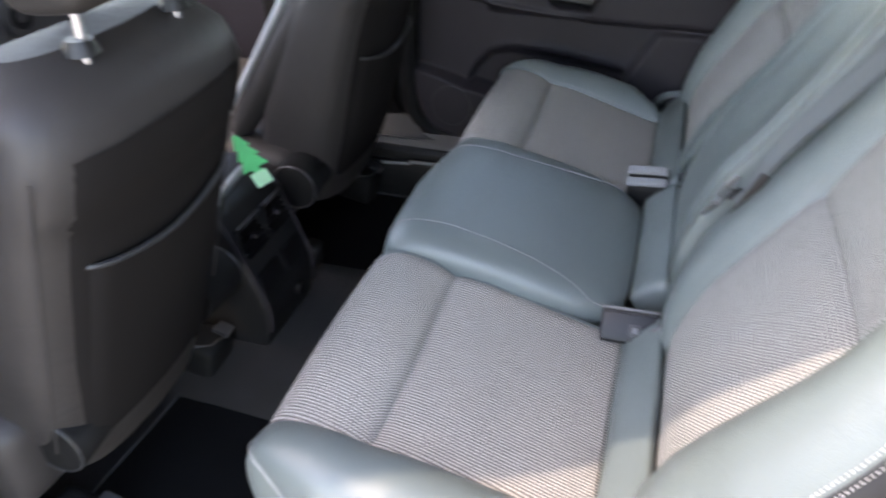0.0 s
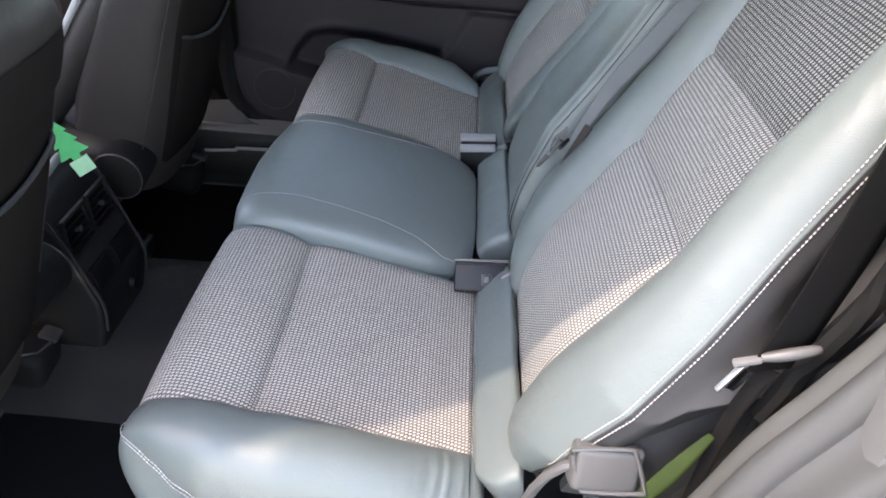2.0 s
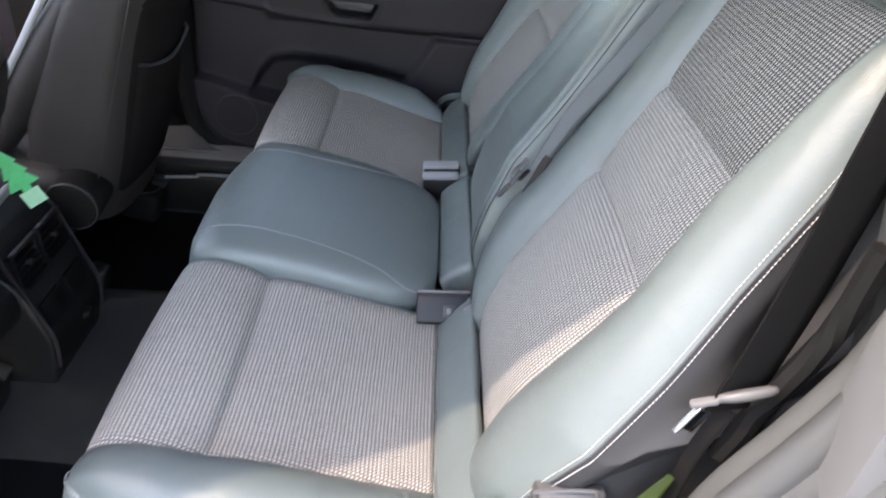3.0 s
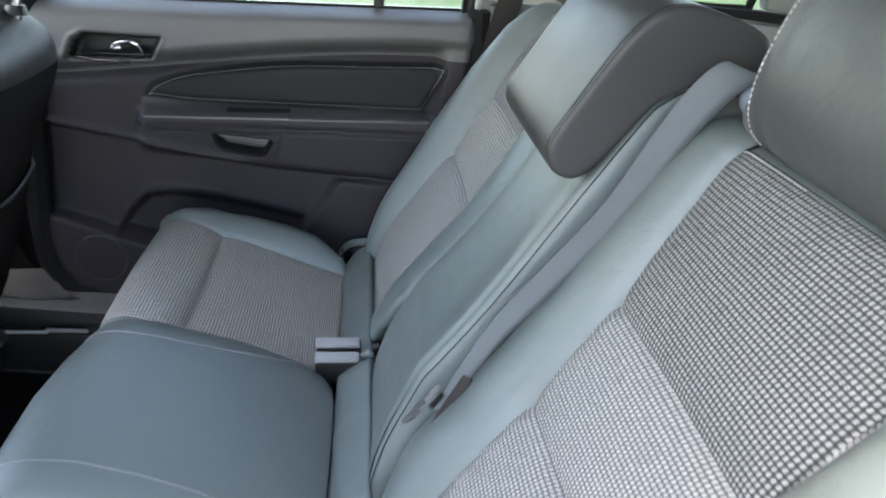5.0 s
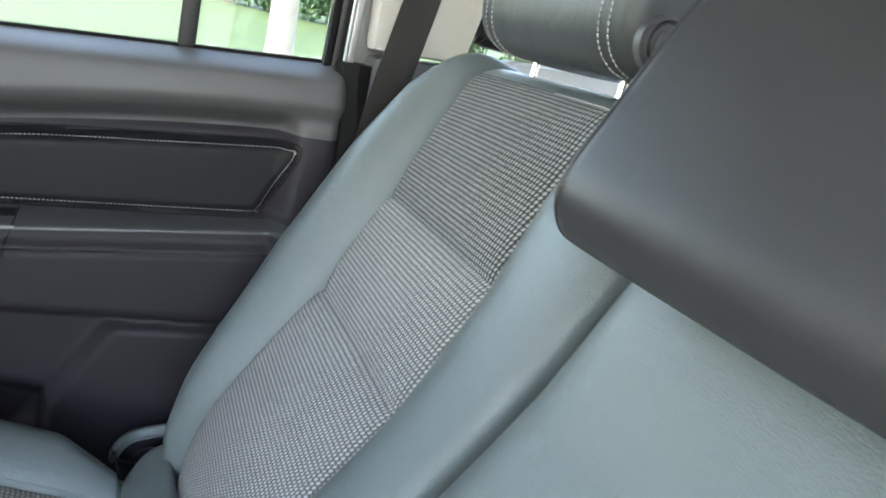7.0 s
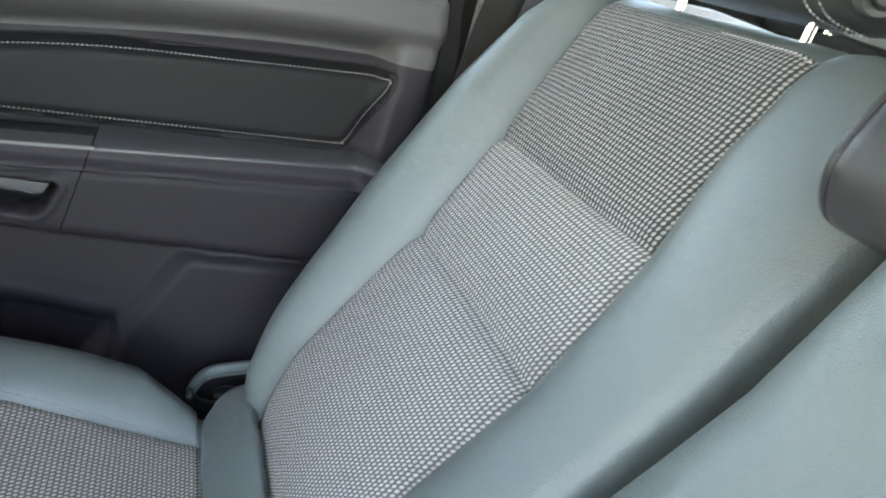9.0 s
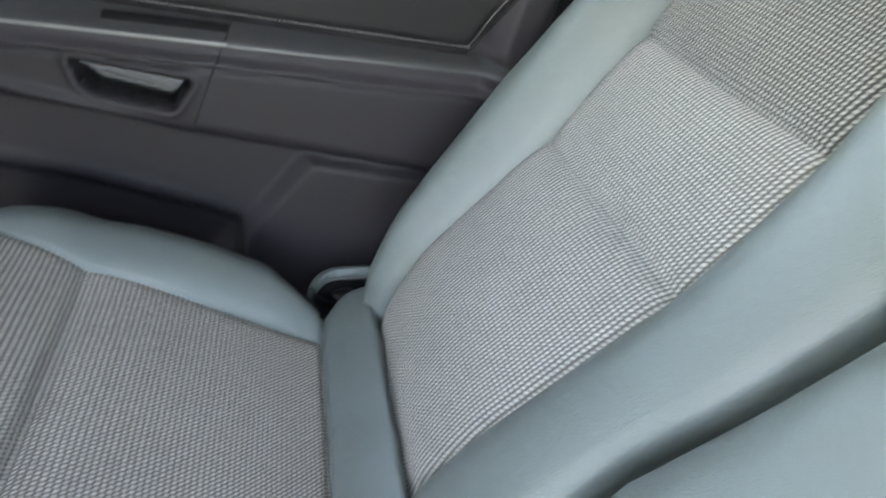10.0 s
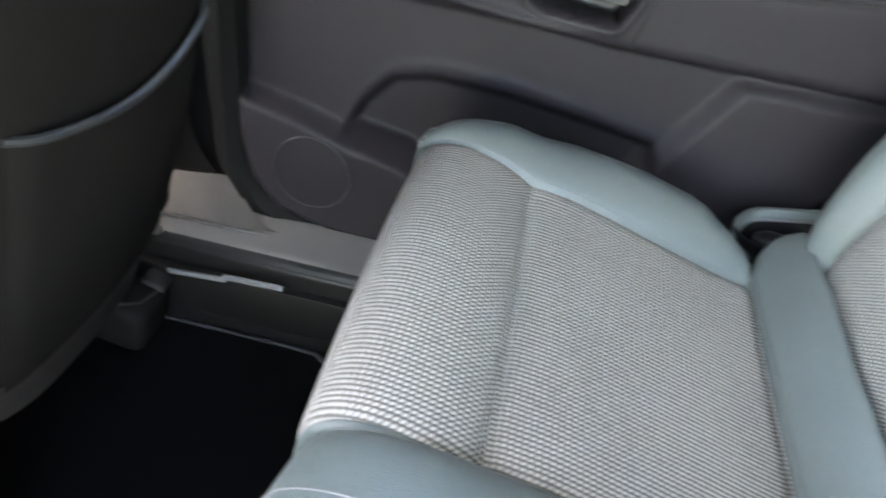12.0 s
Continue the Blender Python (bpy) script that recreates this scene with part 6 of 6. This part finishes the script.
# ---- outside ----
def build_outside():
    g = slab("ground", (-300, -300, -0.46), (300, 300, -0.40), GRAVEL, bevel=0)
    tagged(g, "pale sunlit gravel drive around the car", "ground", kind="structure")
    rng = random.Random(5)

    def bank(y):
        """Height of the rising ground beyond the drive."""
        return -0.40 + 0.075 * max(0.0, y - 5.0) * (1 if y < 40 else 35 / (y - 5.0))

    def leaves(name, centres, count, size, material, parent):
        verts, faces = [], []
        for _ in range(count):
            cx, cy, cz, r, h = rng.choice(centres)
            d = Vector((rng.gauss(0, 1), rng.gauss(0, 1), rng.gauss(0, 1))).normalized() * (rng.random() ** 0.4)
            p = Vector((cx + d.x * r, cy + d.y * r, cz + d.z * h))
            q = Euler((rng.uniform(0, 6), rng.uniform(0, 6), rng.uniform(0, 6))).to_matrix()
            k = size * rng.uniform(0.6, 1.3)
            o = len(verts)
            for v in ((-1, 0, 0), (0, 0.45, 0.15), (1, 0, 0), (0, -0.45, 0.15)):
                verts.append(tuple(p + q @ Vector(v) * k))
            faces.append((o, o + 1, o + 2, o + 3))
        me = bpy.data.meshes.new(name)
        me.from_pydata(verts, [], faces)
        me.update()
        return put(name, me, material, parent)

    for k, (x0, y0, n) in enumerate(((-4.0, 22.0, 24), (7.5, 10.5, 8), (9.0, 16.0, 10))):
        hedge = thing("hedge", "dense green hedge beyond the drive", "hedge", (x0, y0, bank(y0)))
        cs = [(x0 + 0.62 * i + rng.uniform(-0.15, 0.15), y0 + rng.uniform(-0.3, 0.3), bank(y0) + 0.9, 0.62, 1.0) for i in range(n)]
        leaves("foliage", cs, 650 * n, 0.085 if n < 12 else 0.11, LEAF, hedge)
        for i in range(0, n, 2):
            tube("stem", [(cs[i][0], cs[i][1], bank(cs[i][1]) - 0.05), (cs[i][0] + 0.05, cs[i][1], bank(y0) + 0.9)], [0.04, 0.015], BARK, hedge)
    tx, ty = 1.57, 7.9
    tree = thing("tree", "tree with a pale trunk beyond the car", "tree", (tx, ty, bank(ty)))
    tube("trunk", [(tx, ty, -0.45), (tx + 0.03, ty, 0.6), (tx - 0.02, ty + 0.05, 2.0), (tx + 0.1, ty + 0.1, 3.6)], [0.20, 0.155, 0.13, 0.07], BARK, tree, sides=14)
    for a in range(6):
        t = a * 1.05
        tube("limb", [(tx, ty + 0.05, 2.0 + 0.2 * a), (tx + 0.7 * math.cos(t), ty + 0.05 + 0.7 * math.sin(t), 2.9 + 0.2 * a), (tx + 1.5 * math.cos(t), ty + 0.05 + 1.5 * math.sin(t), 3.5 + 0.2 * a)], [0.07, 0.045, 0.015], BARK, tree)
    leaves("crown", [(tx + 1.4 * math.cos(i), ty + 0.05 + 1.4 * math.sin(i), 3.8 + 0.5 * math.sin(2.3 * i), 1.0, 0.8) for i in range(9)], 6000, 0.10, LEAF, tree)
    ys = np.linspace(4.6, 60, 40)
    xs = np.linspace(-40, 60, 30)
    lawn = sheet("lawn", [[(x, y, bank(y) + 0.004 + 0.03 * math.sin(x * 0.9 + y * 0.7) * min(1, (y - 4.6) / 3)) for x in xs] for y in ys], GRASS)
    tagged(lawn, "sunlit green lawn beyond the gravel", "lawn", kind="structure")


build_outside()
